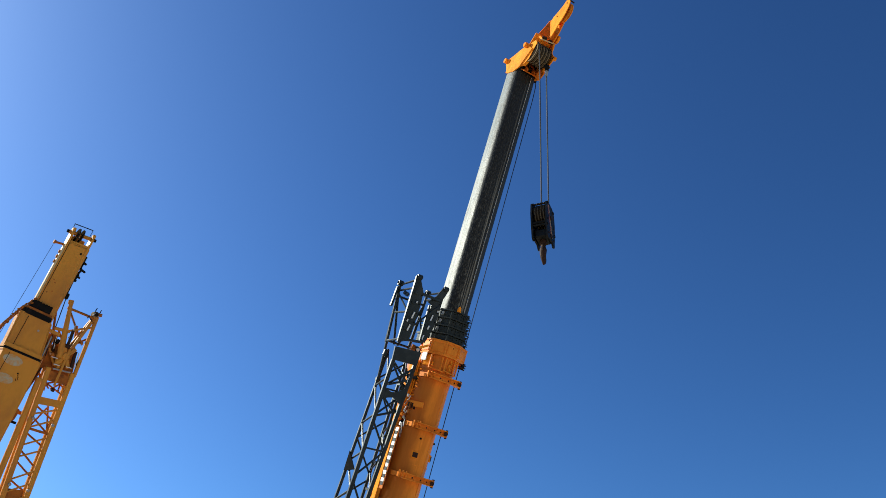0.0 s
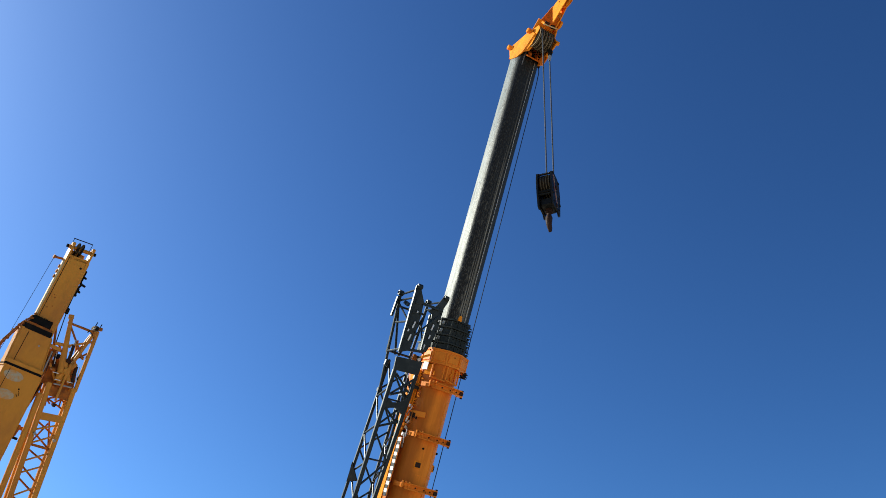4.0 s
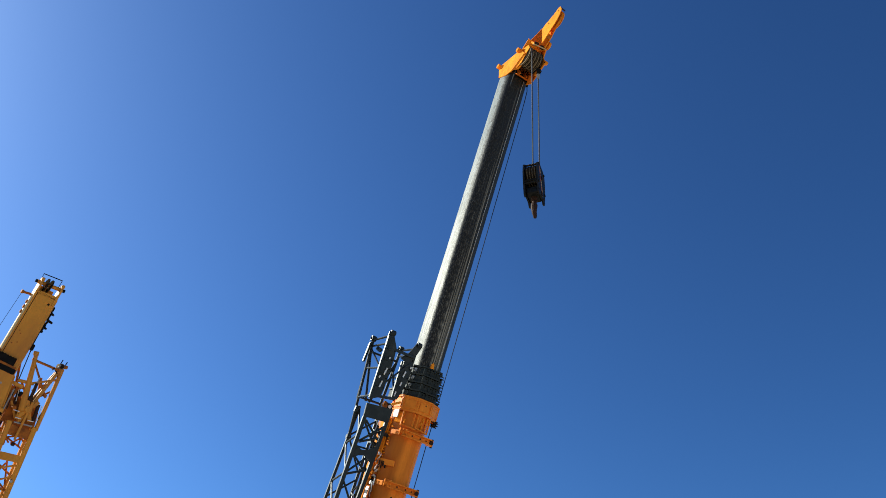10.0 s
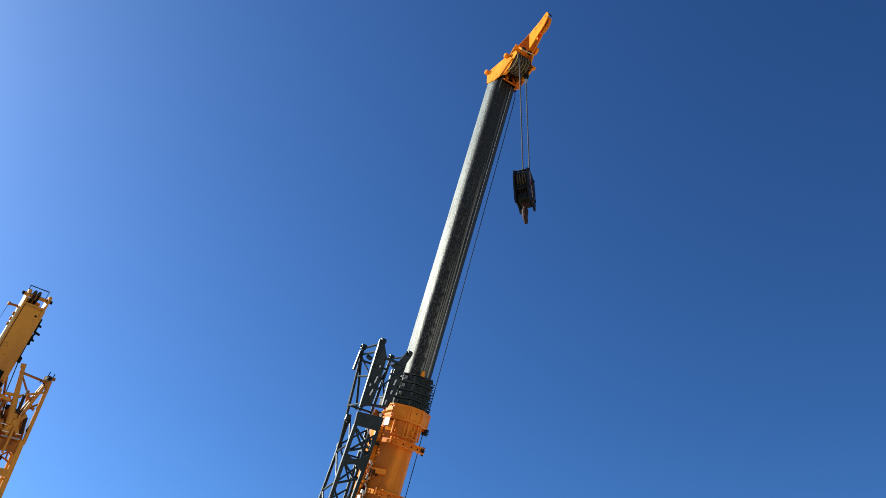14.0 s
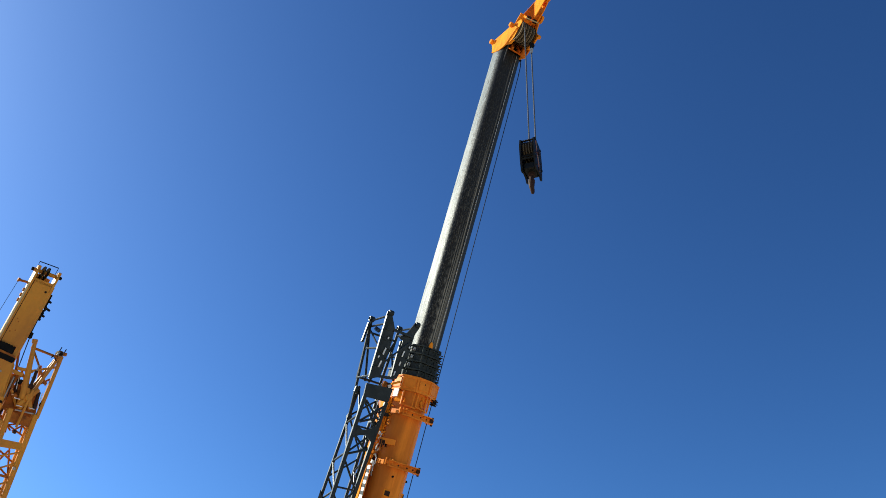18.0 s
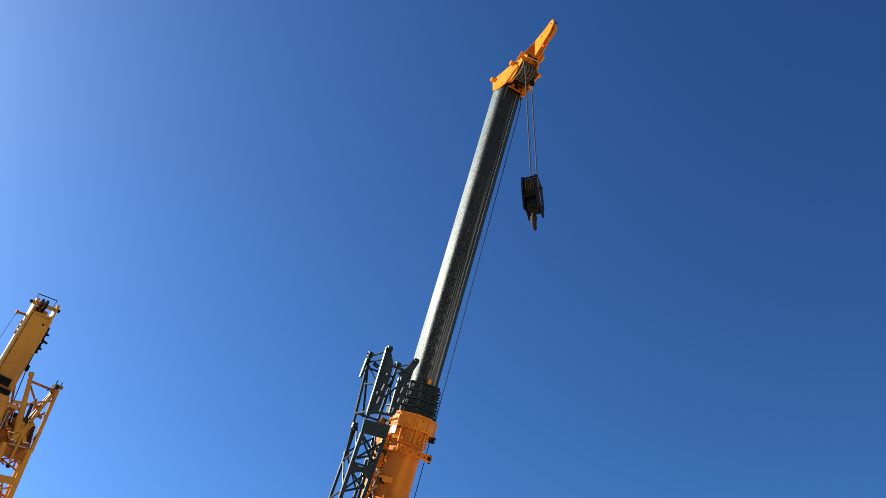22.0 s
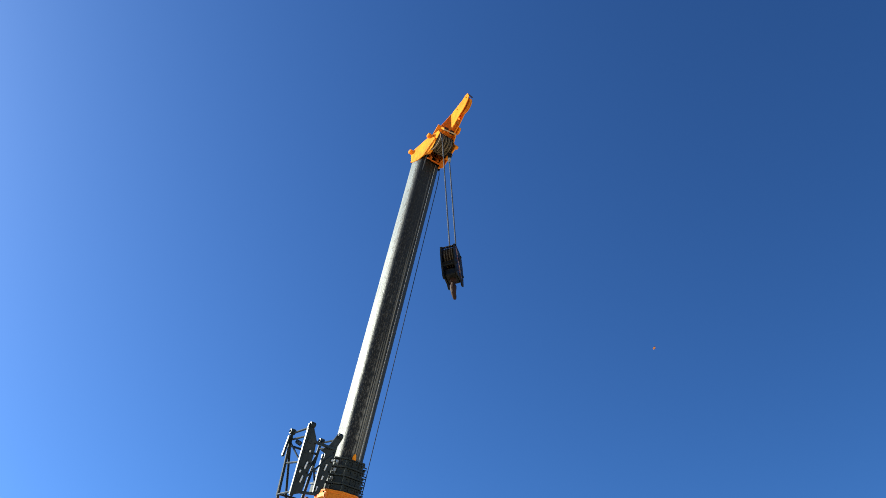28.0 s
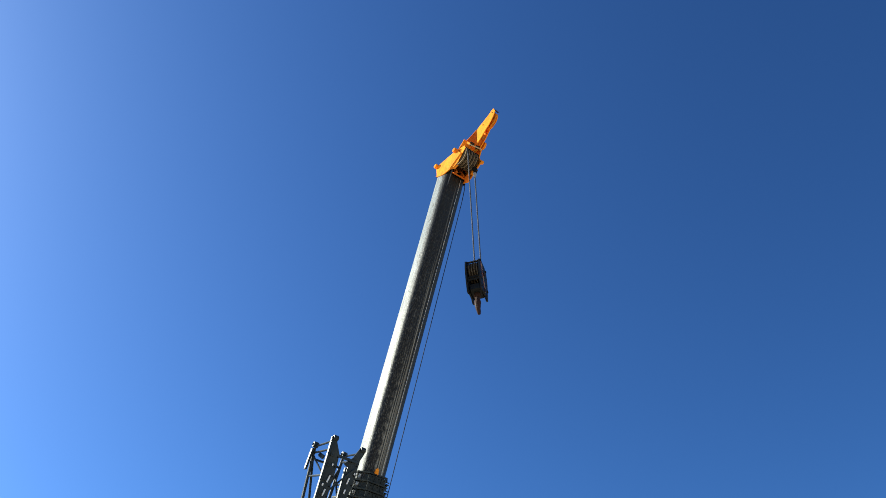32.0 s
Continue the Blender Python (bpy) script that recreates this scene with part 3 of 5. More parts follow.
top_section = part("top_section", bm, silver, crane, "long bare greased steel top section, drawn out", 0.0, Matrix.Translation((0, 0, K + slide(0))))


def build_head(p):
    cx = 0.05
    bm = bmesh.new()
    ring(bm, tube_outline(0.31, 0.375, 0.40, 0.15, cx), 6.62, 6.78, 0.03)
    part("end_band", bm, black, p, "blackened band below the head", 0.006)
    left = [(0.20, 6.70), (0.37, 7.05), (0.32, 7.14), (0.17, 7.17), (-0.58, 7.29), (-0.86, 7.06), (-0.44, 6.68), (-0.155, 6.63)]
    single("side_plate", slab, orange, p, left, -0.31, -0.28, bevel=0.008)
    right = [(0.30, 6.66), (0.40, 7.02), (0.33, 7.14), (-0.56, 7.30), (-0.80, 7.62), (-0.92, 7.52), (-0.90, 7.22), (-1.03, 7.06), (-1.08, 6.94), (-0.92, 6.83), (-0.74, 6.60), (-0.60, 6.50), (-0.34, 6.58)]
    single("side_plate", slab, orange, p, right, 0.26, 0.29, bevel=0.008)
    single("inner_cheek", slab, orange, p, [(-0.42, 6.72), (-0.60, 6.72), (-0.78, 6.82), (-0.88, 7.02), (-1.00, 7.20), (-0.90, 7.32), (-0.58, 7.30), (-0.40, 6.95)], -0.274, -0.256, bevel=0.004)
    # gusset that turns in from the side plate towards the sheaves
    single("gusset", panel, orange, p, [(-0.285, -0.44, 6.69), (-0.20, -0.60, 6.70), (-0.19, -0.80, 6.82), (-0.285, -0.85, 7.05)], 0.02, bevel=0.004)
    # belly plate that narrows from the side plate to the nose, with its rims
    belly = [(-0.308, 7.246), (-0.172, 7.503), (-0.061, 7.785), (0.056, 8.054), (0.134, 8.255), (0.29, 8.05), (0.29, 7.40), (-0.18, 7.10), (-0.29, 7.16)]
    single("belly_plate", face_slab, shaded_orange, p, belly, -0.62, -0.59, bevel=0.005)
    for a, b in zip(belly[:4], belly[1:5]):
        single("belly_rim", bar, shaded_orange, p, (a[0], -0.60, a[1]), (b[0], -0.60, b[1]), 0.025, 0.06, bevel=0.006)
    single("cowl_rib", bar, orange, p, (-0.29, -0.60, 7.25), (-0.275, -0.88, 7.04), 0.05, 0.03, bevel=0.006)
    # back plate along the upper edge, and cross plates
    for a, b in (((0.36, 6.95), (0.31, 7.13)), ((0.31, 7.13), (-0.56, 7.26)), ((-0.56, 7.26), (-0.80, 7.58))):
        single("back_plate", bar, orange, p, (-0.01, a[0], a[1]), (-0.01, b[0], b[1]), 0.53, 0.03, side=(0, -(b[1] - a[1]), b[0] - a[0]), bevel=0.005)
    # plates below the sheaves: the shadow there is put into redder, rustier colours
    single("base_plate", box, shaded_orange, p, (0.015, 0.0, 6.80), (0.58, 0.70, 0.035), bevel=0.008)
    single("cross_plate", bar, shaded_orange, p, (0.03, -0.30, 6.73), (0.03, -0.56, 6.58), 0.45, 0.03, side=(0, 0.6, 0.8), bevel=0.005)
    single("cross_plate", bar, rust_orange, p, (-0.005, -0.22, 6.84), (-0.005, -0.26, 7.16), 0.53, 0.03, side=(0, 1, 0), bevel=0.005)
    for x in (-0.12, 0.10):
        single("web", slab, shaded_orange, p, [(-0.24, 6.82), (-0.50, 6.60), (-0.62, 6.62), (-0.44, 6.84), (-0.26, 7.0)], x, x + 0.02, bevel=0.004)
    # pins with round heads on the side plate
    for y, z in ((0.33, 7.10), (-0.57, 7.25)):
        single("pin", rod, orange, p, (-0.33, y, z), (0.32, y, z), 0.045, 14)
        head = single("pin_head", rod, orange, p, (-0.40, y, z), (-0.305, y, z), 0.07, 18, bevel=0.012)
        single("keeper", box, orange, head, (-0.32, y - 0.10, z - 0.02), (0.02, 0.12, 0.05), bevel=0.004)
    eye = single("pin_eye", rod, orange, p, (0.25, -1.07, 6.99), (0.34, -1.07, 6.99), 0.055, 16, bevel=0.008)
    single("pin_hole", rod, black, eye, (0.245, -1.07, 6.99), (0.345, -1.07, 6.99), 0.026, 12)
    single("lobe", wheel, orange, p, (-0.95, 7.60), 0.115, 0.25, 0.31, 24)
    # sheaves on one axle
    for i in range(5):
        x = -0.215 + 0.09 * i
        sh = single("sheave", wheel, greased_rope, p, (-0.78, 7.03), 0.285, x - 0.035, x + 0.035, 36, 0.06)
        for s in (-0.036, 0.03):
            bm = bmesh.new()
            ring(bm, [(0.285 * math.cos(k * math.tau / 36), 0.285 * math.sin(k * math.tau / 36)) for k in range(36)], 0, 0.006, 0.03)
            part("sheave_rim", bm, tan_rope, sh, at=Matrix.Translation((x + s, -0.78, 7.03)) @ pose(0, 0, 0, 0, 90, 0))
        single("wound_rope", wheel, tan_rope, sh, (-0.78, 7.03), 0.268, x - 0.013, x + 0.013, 36)
    single("axle", rod, black, p, (-0.27, -0.78, 7.03), (0.34, -0.78, 7.03), 0.07, 18)
    single("axle_cap", rod, orange, p, (0.29, -0.78, 7.03), (0.35, -0.78, 7.03), 0.13, 20)
    # rope guard in front of the sheaves: a pale rod on two arms, with dark rollers added for the shadows behind it
    for x in (-0.215, 0.17):
        single("guard_arm", bar, orange, p, (x, -0.92, 7.44), (x, -1.09, 7.31), 0.025, 0.05, side=(0, 0.4, 1))
    single("guard_rod", rod, cream, p, (-0.235, -1.085, 7.295), (0.18, -1.085, 7.36), 0.016, 10, label="pale worn rope guard rod")
    for x in (-0.11, 0.09):
        single("guard_roller", rod, rust, p, (x - 0.06, -1.0, 7.40), (x + 0.06, -1.0, 7.42), 0.055, 14, bevel=0.01)
    # nose: two plates with its own sheave that stands out beyond them
    nose = [(-0.93, 7.99), (-1.05, 8.085), (-1.20, 8.165), (-1.38, 8.285), (-1.51, 8.41), (-1.585, 8.415), (-1.68, 8.29), (-1.67, 8.12), (-1.61, 7.97), (-1.50, 7.83), (-1.43, 7.765), (-1.30, 7.58), (-1.16, 7.41)]
    single("nose_plate", slab, orange, p, nose, -0.035, -0.012, bevel=0.005)
    far = [(-0.70, 7.40), (-0.92, 7.88), (-1.18, 8.06), (-1.42, 8.20), (-1.48, 8.05), (-1.38, 7.92), (-1.24, 7.62), (-1.06, 7.36)]
    single("nose_plate", slab, orange, p, far, 0.125, 0.15, bevel=0.005)
    single("nose_web", bar, orange, p, (0.055, -0.94, 7.95), (0.055, -1.40, 8.26), 0.14, 0.022, side=(0, -0.31, 0.46), bevel=0.004)
    single("nose_web", bar, shaded_orange, p, (0.055, -1.02, 7.44), (0.055, -1.26, 7.72), 0.14, 0.025, side=(0, -0.42, 0.34), bevel=0.004)
    ns = single("nose_sheave", wheel, orange, p, (-1.455, 8.075), 0.262, 0.04, 0.095, 40, 0.03, label="orange nose sheave")
    single("sheave_hub", wheel, rust, ns, (-1.455, 8.075), 0.05, -0.008, 0.16, 16)
    single("guard_rod", rod, rust, p, (-0.02, -1.64, 8.34), (0.13, -1.60, 8.36), 0.018, 10)
    for y, z in ((-1.22, 8.02), (-1.56, 8.28)):
        single("nose_bolt", rod, rust_orange, p, (-0.05, y, z), (-0.03, y, z), 0.018, 10)
    for y, z, a in ((-1.29, 7.58, 30),):
        single("bracket", box, rust_orange, p, (0.04, y, z), (0.08, 0.05, 0.07), (a, 0, 0), bevel=0.01)
    # lugs below the sheaves and the socket from which the dead end of the rope hangs
    single("socket_lug", slab, shaded_orange, p, [(-0.48, 6.62), (-0.74, 6.70), (-0.83, 6.44), (-0.76, 6.40), (-0.66, 6.46)], 0.16, 0.20, bevel=0.006)
    single("socket_lug", slab, orange, p, [(-0.74, 6.78), (-0.98, 6.80), (-1.03, 6.70), (-0.94, 6.66), (-0.78, 6.66)], 0.215, 0.25, bevel=0.006)
    socket = single("rope_socket", rod, black, p, (0.2, -0.97, 6.76), (0.2, -1.03, 6.56), 0.062, 12, r2=0.048, label="dark wedge socket at the rope's end", bevel=0.006)
    single("socket_clamp", rod, bare, socket, (0.195, -1.03, 6.575), (0.2, -1.075, 6.42), 0.05, 12, r2=0.028, label="pale clamp", bevel=0.006)
    single("socket_pin", rod, black, p, (0.12, -0.97, 6.74), (0.28, -0.97, 6.74), 0.03, 10)
    # cable that runs down beside the boom
    single("side_cable", rod, cable_black, p, (0.51, -0.10, 6.20), (0.585, -0.10, -5.3), 0.010, 8, label="thin black cable beside the boom")
    for a, b in (((0.36, -0.26, 6.62), (0.43, -0.22, 6.50)), ((0.43, -0.22, 6.50), (0.47, -0.16, 6.36)), ((0.47, -0.16, 6.36), (0.51, -0.10, 6.20))):
        single("cable_end", rod, cable_black, p, a, b, 0.011, 8)
    single("cable_clip", box, black, p, (0.36, -0.26, 6.62), (0.05, 0.05, 0.06), bevel=0.008)


single("guide_bead", rod, white, top_section, (0.16 - 0.044, -0.382, -4.2), (0.16, -0.382, 6.6), 0.005, 6, label="thin bright bead along the belly")
build_head(top_section)

# ---- folded jib at the boom's side ----
jib = thing("lattice_jib", BOOM @ Matrix.Translation((0, 0, 4.6)), "dark green lattice jib folded along the boom's side", "crane jib")
JUP = Matrix.Translation((0, 0, K - 4.6))


def strut(name, p, q, r, mat, parent, at, n=8):
    return single(name, rod, mat, parent, p, q, r, n, at=at)


def build_jib():
    at = JUP
    a0, c0, b0, d0 = (-1.38, -0.70, -1.47), (-0.56, -0.50, -1.45), (-1.55, -0.10, -1.62), (-0.71, 0.10, -1.55)
    a1, c1, b1, d1 = (-1.46, -0.70, -3.02), (-0.78, -0.50, -2.95), (-1.47, -0.10, -3.05), (-0.80, 0.08, -3.0)
    for nm, p, q in (("pin_eye", a0, a1), ("pin_eye", c0, c1), ("pin_eye", b0, b1), ("pin_eye", d0, d1)):
        eye = single(nm, rod, green, jib, (p[0] - 0.06, p[1], p[2]), (p[0] + 0.06, p[1], p[2]), 0.068, 16, at=at, bevel=0.01)
        single("pin_hole", rod, black, eye, (p[0] - 0.07, p[1], p[2]), (p[0] + 0.07, p[1], p[2]), 0.035, 12)
    # tapered web plates with slots on the front side
    web_a = [(-1.474, -1.459), (-1.371, -1.448), (-1.294, -1.588), (-1.188, -1.772), (-1.166, -2.069), (-1.172, -2.374), (-1.186, -2.788), (-1.209, -2.945), (-1.45, -3.067), (-1.479, -1.629)]
    web_c = [(-0.624, -1.404), (-0.504, -1.431), (-0.503, -1.531), (-0.561, -1.695), (-0.572, -1.954), (-0.572, -2.292), (-0.644, -2.595), (-0.708, -2.824), (-0.844, -2.829), (-0.832, -2.494), (-0.823, -2.143), (-0.815, -1.929), (-0.923, -1.884), (-0.751, -1.694)]
    slots_a = ((-1.278, -2.358, 0.17), (-1.297, -2.664, 0.16), (-1.277, -2.042, 0.05), (-1.376, -2.516, 0.06))
    slots_c = ((-0.716, -2.218, 0.15), (-0.73, -2.459, 0.10), (-0.80, -2.72, 0.12), (-0.607, -2.024, 0.05))
    for poly, y, slots in ((web_a, -0.70, slots_a), (web_c, -0.50, slots_c)):
        web = single("web_plate", face_slab, green, jib, poly, y - 0.02, y + 0.02, at=at, bevel=0.006)
        for x, z, h in slots:
            # white plate in place of the bright sky seen through the slot
            single("slot", box, white, web, (x, y - 0.022, z), (0.036, 0.012, h), (0, 10, 0), bevel=0.003)
            single("slot_rim", box, green, web, (x - 0.03, y - 0.026, z), (0.012, 0.02, h + 0.04), (0, 10, 0), bevel=0.003)
        for k in range(5):
            x, z = poly[4 + k % 2][0] - 0.04, -1.85 - 0.22 * k
            single("rivet", rod, black, web, (x, y - 0.02, z), (x, y - 0.034, z), 0.016, 8)
    single("chord", bar, green, jib, (-1.455, -0.72, -1.56), (-1.45, -0.72, -3.05), 0.05, 0.09, at=at, bevel=0.012)
    single("chord", bar, green, jib, (-0.86, -0.52, -1.95), (-0.84, -0.52, -2.86), 0.045, 0.08, at=at, bevel=0.012)
    for p, q in ((b0, b1), (d0, d1)):
        strut("chord", p, q, 0.035, green, jib, at, 10)
    # cross members of the jib's end
    def mix(p, q, f):
        return tuple(Vector(p).lerp(Vector(q), f))
    for f, g in ((0.03, 0.03), (0.16, 0.13), (0.55, 0.5), (0.98, 0.98)):
        strut("cross_tube", mix(a0, a1, f), mix(b0, b1, g), 0.024, green, jib, at)
        strut("cross_tube", mix(c0, c1, f + 0.02), mix(d0, d1, g), 0.024, green, jib, at)
    for f in (0.22, 0.97):
        single("cross_bar", bar, green, jib, mix(a0, a1, f), mix(c0, c1, f * 0.95), 0.06, 0.07, at=at, bevel=0.008)
        strut("cross_tube", mix(b0, b1, f), mix(d0, d1, f), 0.026, green, jib, at)
    strut("brace", mix(b0, b1, 0.16), mix(a0, a1, 0.55), 0.02, green, jib, at)
    strut("brace", mix(b0, b1, 0.16), mix(b1, d1, 0.35), 0.028, green, jib, at)
    strut("brace", mix(d0, d1, 0.25), mix(b1, d1, 0.5), 0.028, green, jib, at)
    strut("brace", mix(a0, a1, 0.95), mix(c0, c1, 0.3), 0.022, green, jib, at)
    strut("brace", mix(c0, c1, 0.95), mix(d0, d1, 0.4), 0.022, green, jib, at)
    single("bracket", box, green, jib, (-1.33, -0.5, -1.95), (0.14, 0.1, 0.12), (0, 10, 20), at=at, bevel=0.02)
    single("bracket", box, green, jib, (-1.42, -0.3, -1.85), (0.05, 0.26, 0.10), (20, 10, 10), at=at, bevel=0.02)
    single("hanger", bar, green, jib, (-1.60, -0.12, -1.72), (-1.63, -0.12, -2.22), 0.05, 0.10, at=at, bevel=0.015)
    for x, z, m_ in ((-1.36, -1.86, green), (-1.30, -1.90, bare), (-1.25, -1.84, green)):
        single("end_fitting", rod, m_, jib, (x, -0.48, z), (x, -0.60, z), 0.035, 10, at=at)
    for f in (0.25, 0.4, 0.6, 0.8):
        c = Vector(a0).lerp(Vector(a1), f)
        single("rivet_plate", box, green, jib, (c.x + 0.05, c.y - 0.03, c.z), (0.10, 0.02, 0.04), (0, 8, 0), at=at, bevel=0.004)
    # outer stay tube with its end fittings
    stay = strut("stay_tube", (-1.54, -0.12, -2.0), (-1.40, -0.12, -3.90), 0.032, green, jib, at, 12)
    single("stay_eye", rod, green, stay, (-1.45, -0.12, -3.93), (-1.35, -0.12, -3.93), 0.05, 12)
    single("stay_clamp", box, green, stay, (-1.45, -0.2, -3.3), (0.09, 0.10, 0.16), (0, 6, 0), bevel=0.02)
    # solid plate between the end and the lattice
    single("junction_plate", face_slab, green, jib, [(-1.48, -3.17), (-0.82, -3.10), (-0.84, -3.42), (-1.46, -3.47)], -0.74, -0.69, at=at, label="flat dark green junction plate", bevel=0.01)
    # crossed braces and the winged gusset under the junction plate
    for p_, q_ in (((-1.36, -3.52), (-0.90, -3.84)), ((-0.86, -3.50), (-1.36, -4.02)), ((-1.36, -4.02), (-0.92, -3.80)), ((-1.40, -4.30), (-1.02, -4.55)), ((-1.02, -4.55), (-1.46, -4.78))):
        strut("brace", (p_[0], -0.69, p_[1]), (q_[0], -0.60, q_[1]), 0.026, green, jib, at)
    single("gusset", face_slab, green, jib, [(-1.42, -4.10), (-1.24, -4.16), (-1.10, -4.12), (-0.92, -3.98), (-0.94, -4.36), (-1.14, -4.26), (-1.28, -4.30), (-1.42, -4.40)], -0.70, -0.66, at=at, bevel=0.006)
    # lattice below
    low = -10.2
    A_, C_, B_, D_ = ((-1.42, -0.70, -3.45), (-1.62, -0.72, low)), ((-0.79, -0.52, -3.4), (-1.22, -0.55, low)), ((-1.36, -0.10, -3.2), (-1.68, -0.05, low)), ((-0.78, 0.06, -3.3), (-0.95, 0.05, low))
    for p, q in (A_, C_):
        single("chord", bar, green, jib, p, q, 0.085, 0.085, at=at, bevel=0.014)
    for p, q in (B_, D_):
        single("chord", bar, green, jib, p, q, 0.065, 0.065, at=at, bevel=0.012)
    n = 5
    for i in range(n):
        f0, f1 = i / n, (i + 1) / n
        fm = (f0 + f1) / 2
        for P, Q, r in ((A_, C_, 0.024), (D_, B_, 0.022)):
            strut("brace", mix(*P, f0 + 0.01), mix(*Q, fm), r, green, jib, at)
            strut("brace", mix(*Q, fm), mix(*P, f1 - 0.01), r, green, jib, at)
            if P is A_:
                strut("cross_tube", mix(*P, fm), mix(*Q, fm), r * 0.85, green, jib, at)
    for P, Q, r, k in ((B_, A_, 0.022, 8), (D_, C_, 0.02, 8)):
        for i in range(k):
            strut("brace", mix(*P, i / k), mix(*Q, (i + 0.5) / k), r, green, jib, at)
            strut("brace", mix(*Q, (i + 0.5) / k), mix(*P, (i + 1) / k), r, green, jib, at)
    strut("pendant_rod", (-0.86, -0.30, -3.5), (-0.92, -0.30, low), 0.03, green, jib, at)
    strut("pendant_rod", (-0.92, -0.40, -3.5), (-0.98, -0.40, low), 0.022, green, jib, at)
    for z in (-3.9, -4.5, -5.1, -5.7, -6.3):
        single("rod_clamp", box, green, jib, (-0.90 - 0.01 * (-z - 3.5), -0.35, z), (0.12, 0.16, 0.06), at=at, bevel=0.01)
    single("gusset", slab, black, jib, [(-0.66, -5.98), (-0.10, -5.62), (-0.10, -6.06)], -1.54, -1.52, at=at, bevel=0.004)
    for z in (-6.8,):
        single("gusset", face_slab, green, jib, [(-1.40, z + 0.16), (-0.84, z + 0.03), (-0.84, z - 0.05), (-1.41, z - 0.10)], -0.72, -0.70, at=at, bevel=0.004)
    # brackets that hold it to the boom
    for z in (-3.6, -6.6, -9.4):
        single("mounting_arm", bar, green, jib, (-0.85, -0.1, z), (-0.40, -0.05, z), 0.07, 0.10, at=at, bevel=0.01)
    # fittings by the junction plate
    latch = single("latch", rod, black, jib, (-0.74, -0.28, -3.0), (-0.74, -0.33, -3.0), 0.075, 16, at=at)
    single("latch_lens", rod, white, latch, (-0.74, -0.32, -3.0), (-0.74, -0.338, -3.0), 0.045, 14)
    single("latch_bracket", box, rust_orange, latch, (-0.85, -0.30, -2.99), (0.12, 0.08, 0.14), (0, 12, 10), bevel=0.015)
    single("latch_arm", bar, orange, jib, (-0.82, -0.58, -2.98), (-0.62, -0.58, -2.86), 0.05, 0.05, at=at, bevel=0.01)


build_jib()

# ---- hook block and hoist rope ----
EX = BOOM.to_3x3() @ Vector((1, 0, 0))
EX = Vector((EX.x, EX.y, 0)).normalized()
EY = Vector((0, 0, 1)).cross(EX)


def head_point(x, y, z, t):
    return BOOM @ Vector((x, y, z + K + slide(t)))


# drop of the block below the head, and its slow swing, in metres
DROP = ((0, 4.08), (1, 4.05), (2, 4.02), (3, 3.94), (4, 3.84), (5, 3.74), (6, 3.66), (7, 3.59), (8, 3.46), (9, 3.30), (9.6, 3.28), (10.4, 3.31), (12, 3.32), (16, 3.31), (22, 3.26), (27, 3.29), (32, 3.29))
SWING = ((0, 0.03), (1.2, 0.0), (2.4, -0.07), (4, 0.0), (5.4, 0.05), (7.0, -0.08), (9.2, -0.04), (11.6, -0.04), (13.6, 0.0), (15.8, -0.06), (18.2, 0.0), (20.3, 0.01), (22.0, 0.05), (24.2, 0.01), (26.5, 0.03), (29.0, -0.01), (31.0, 0.02), (32, 0.01))


def along(rows, t):
    for (t0, v0), (t1, v1) in zip(rows, rows[1:]):
        if t <= t1:
            f = (t - t0) / (t1 - t0)
            return v0 + (v1 - v0) * f * f * (3 - 2 * f) if rows is SWING else v0 + (v1 - v0) * f
    return rows[-1][1]


def block_pose(t):
    p = head_point(0.0, -1.3, 6.3, t) + EX * along(SWING, t) - Vector((0, 0, along(DROP, t)))
    lean = along(SWING, t) / 4.5
    m = Matrix((EX, EY, (0, 0, 1))).transposed().to_4x4()
    m.translation = p
    return m @ pose(0, 0, 0, 0, -2.5 - math.degrees(lean), 0) @ pose(0, 0, 0, 0, 0, -54)


hook = thing("hook_block", block_pose(0), "worn black crane hook block with a rusty hook", "hook block")


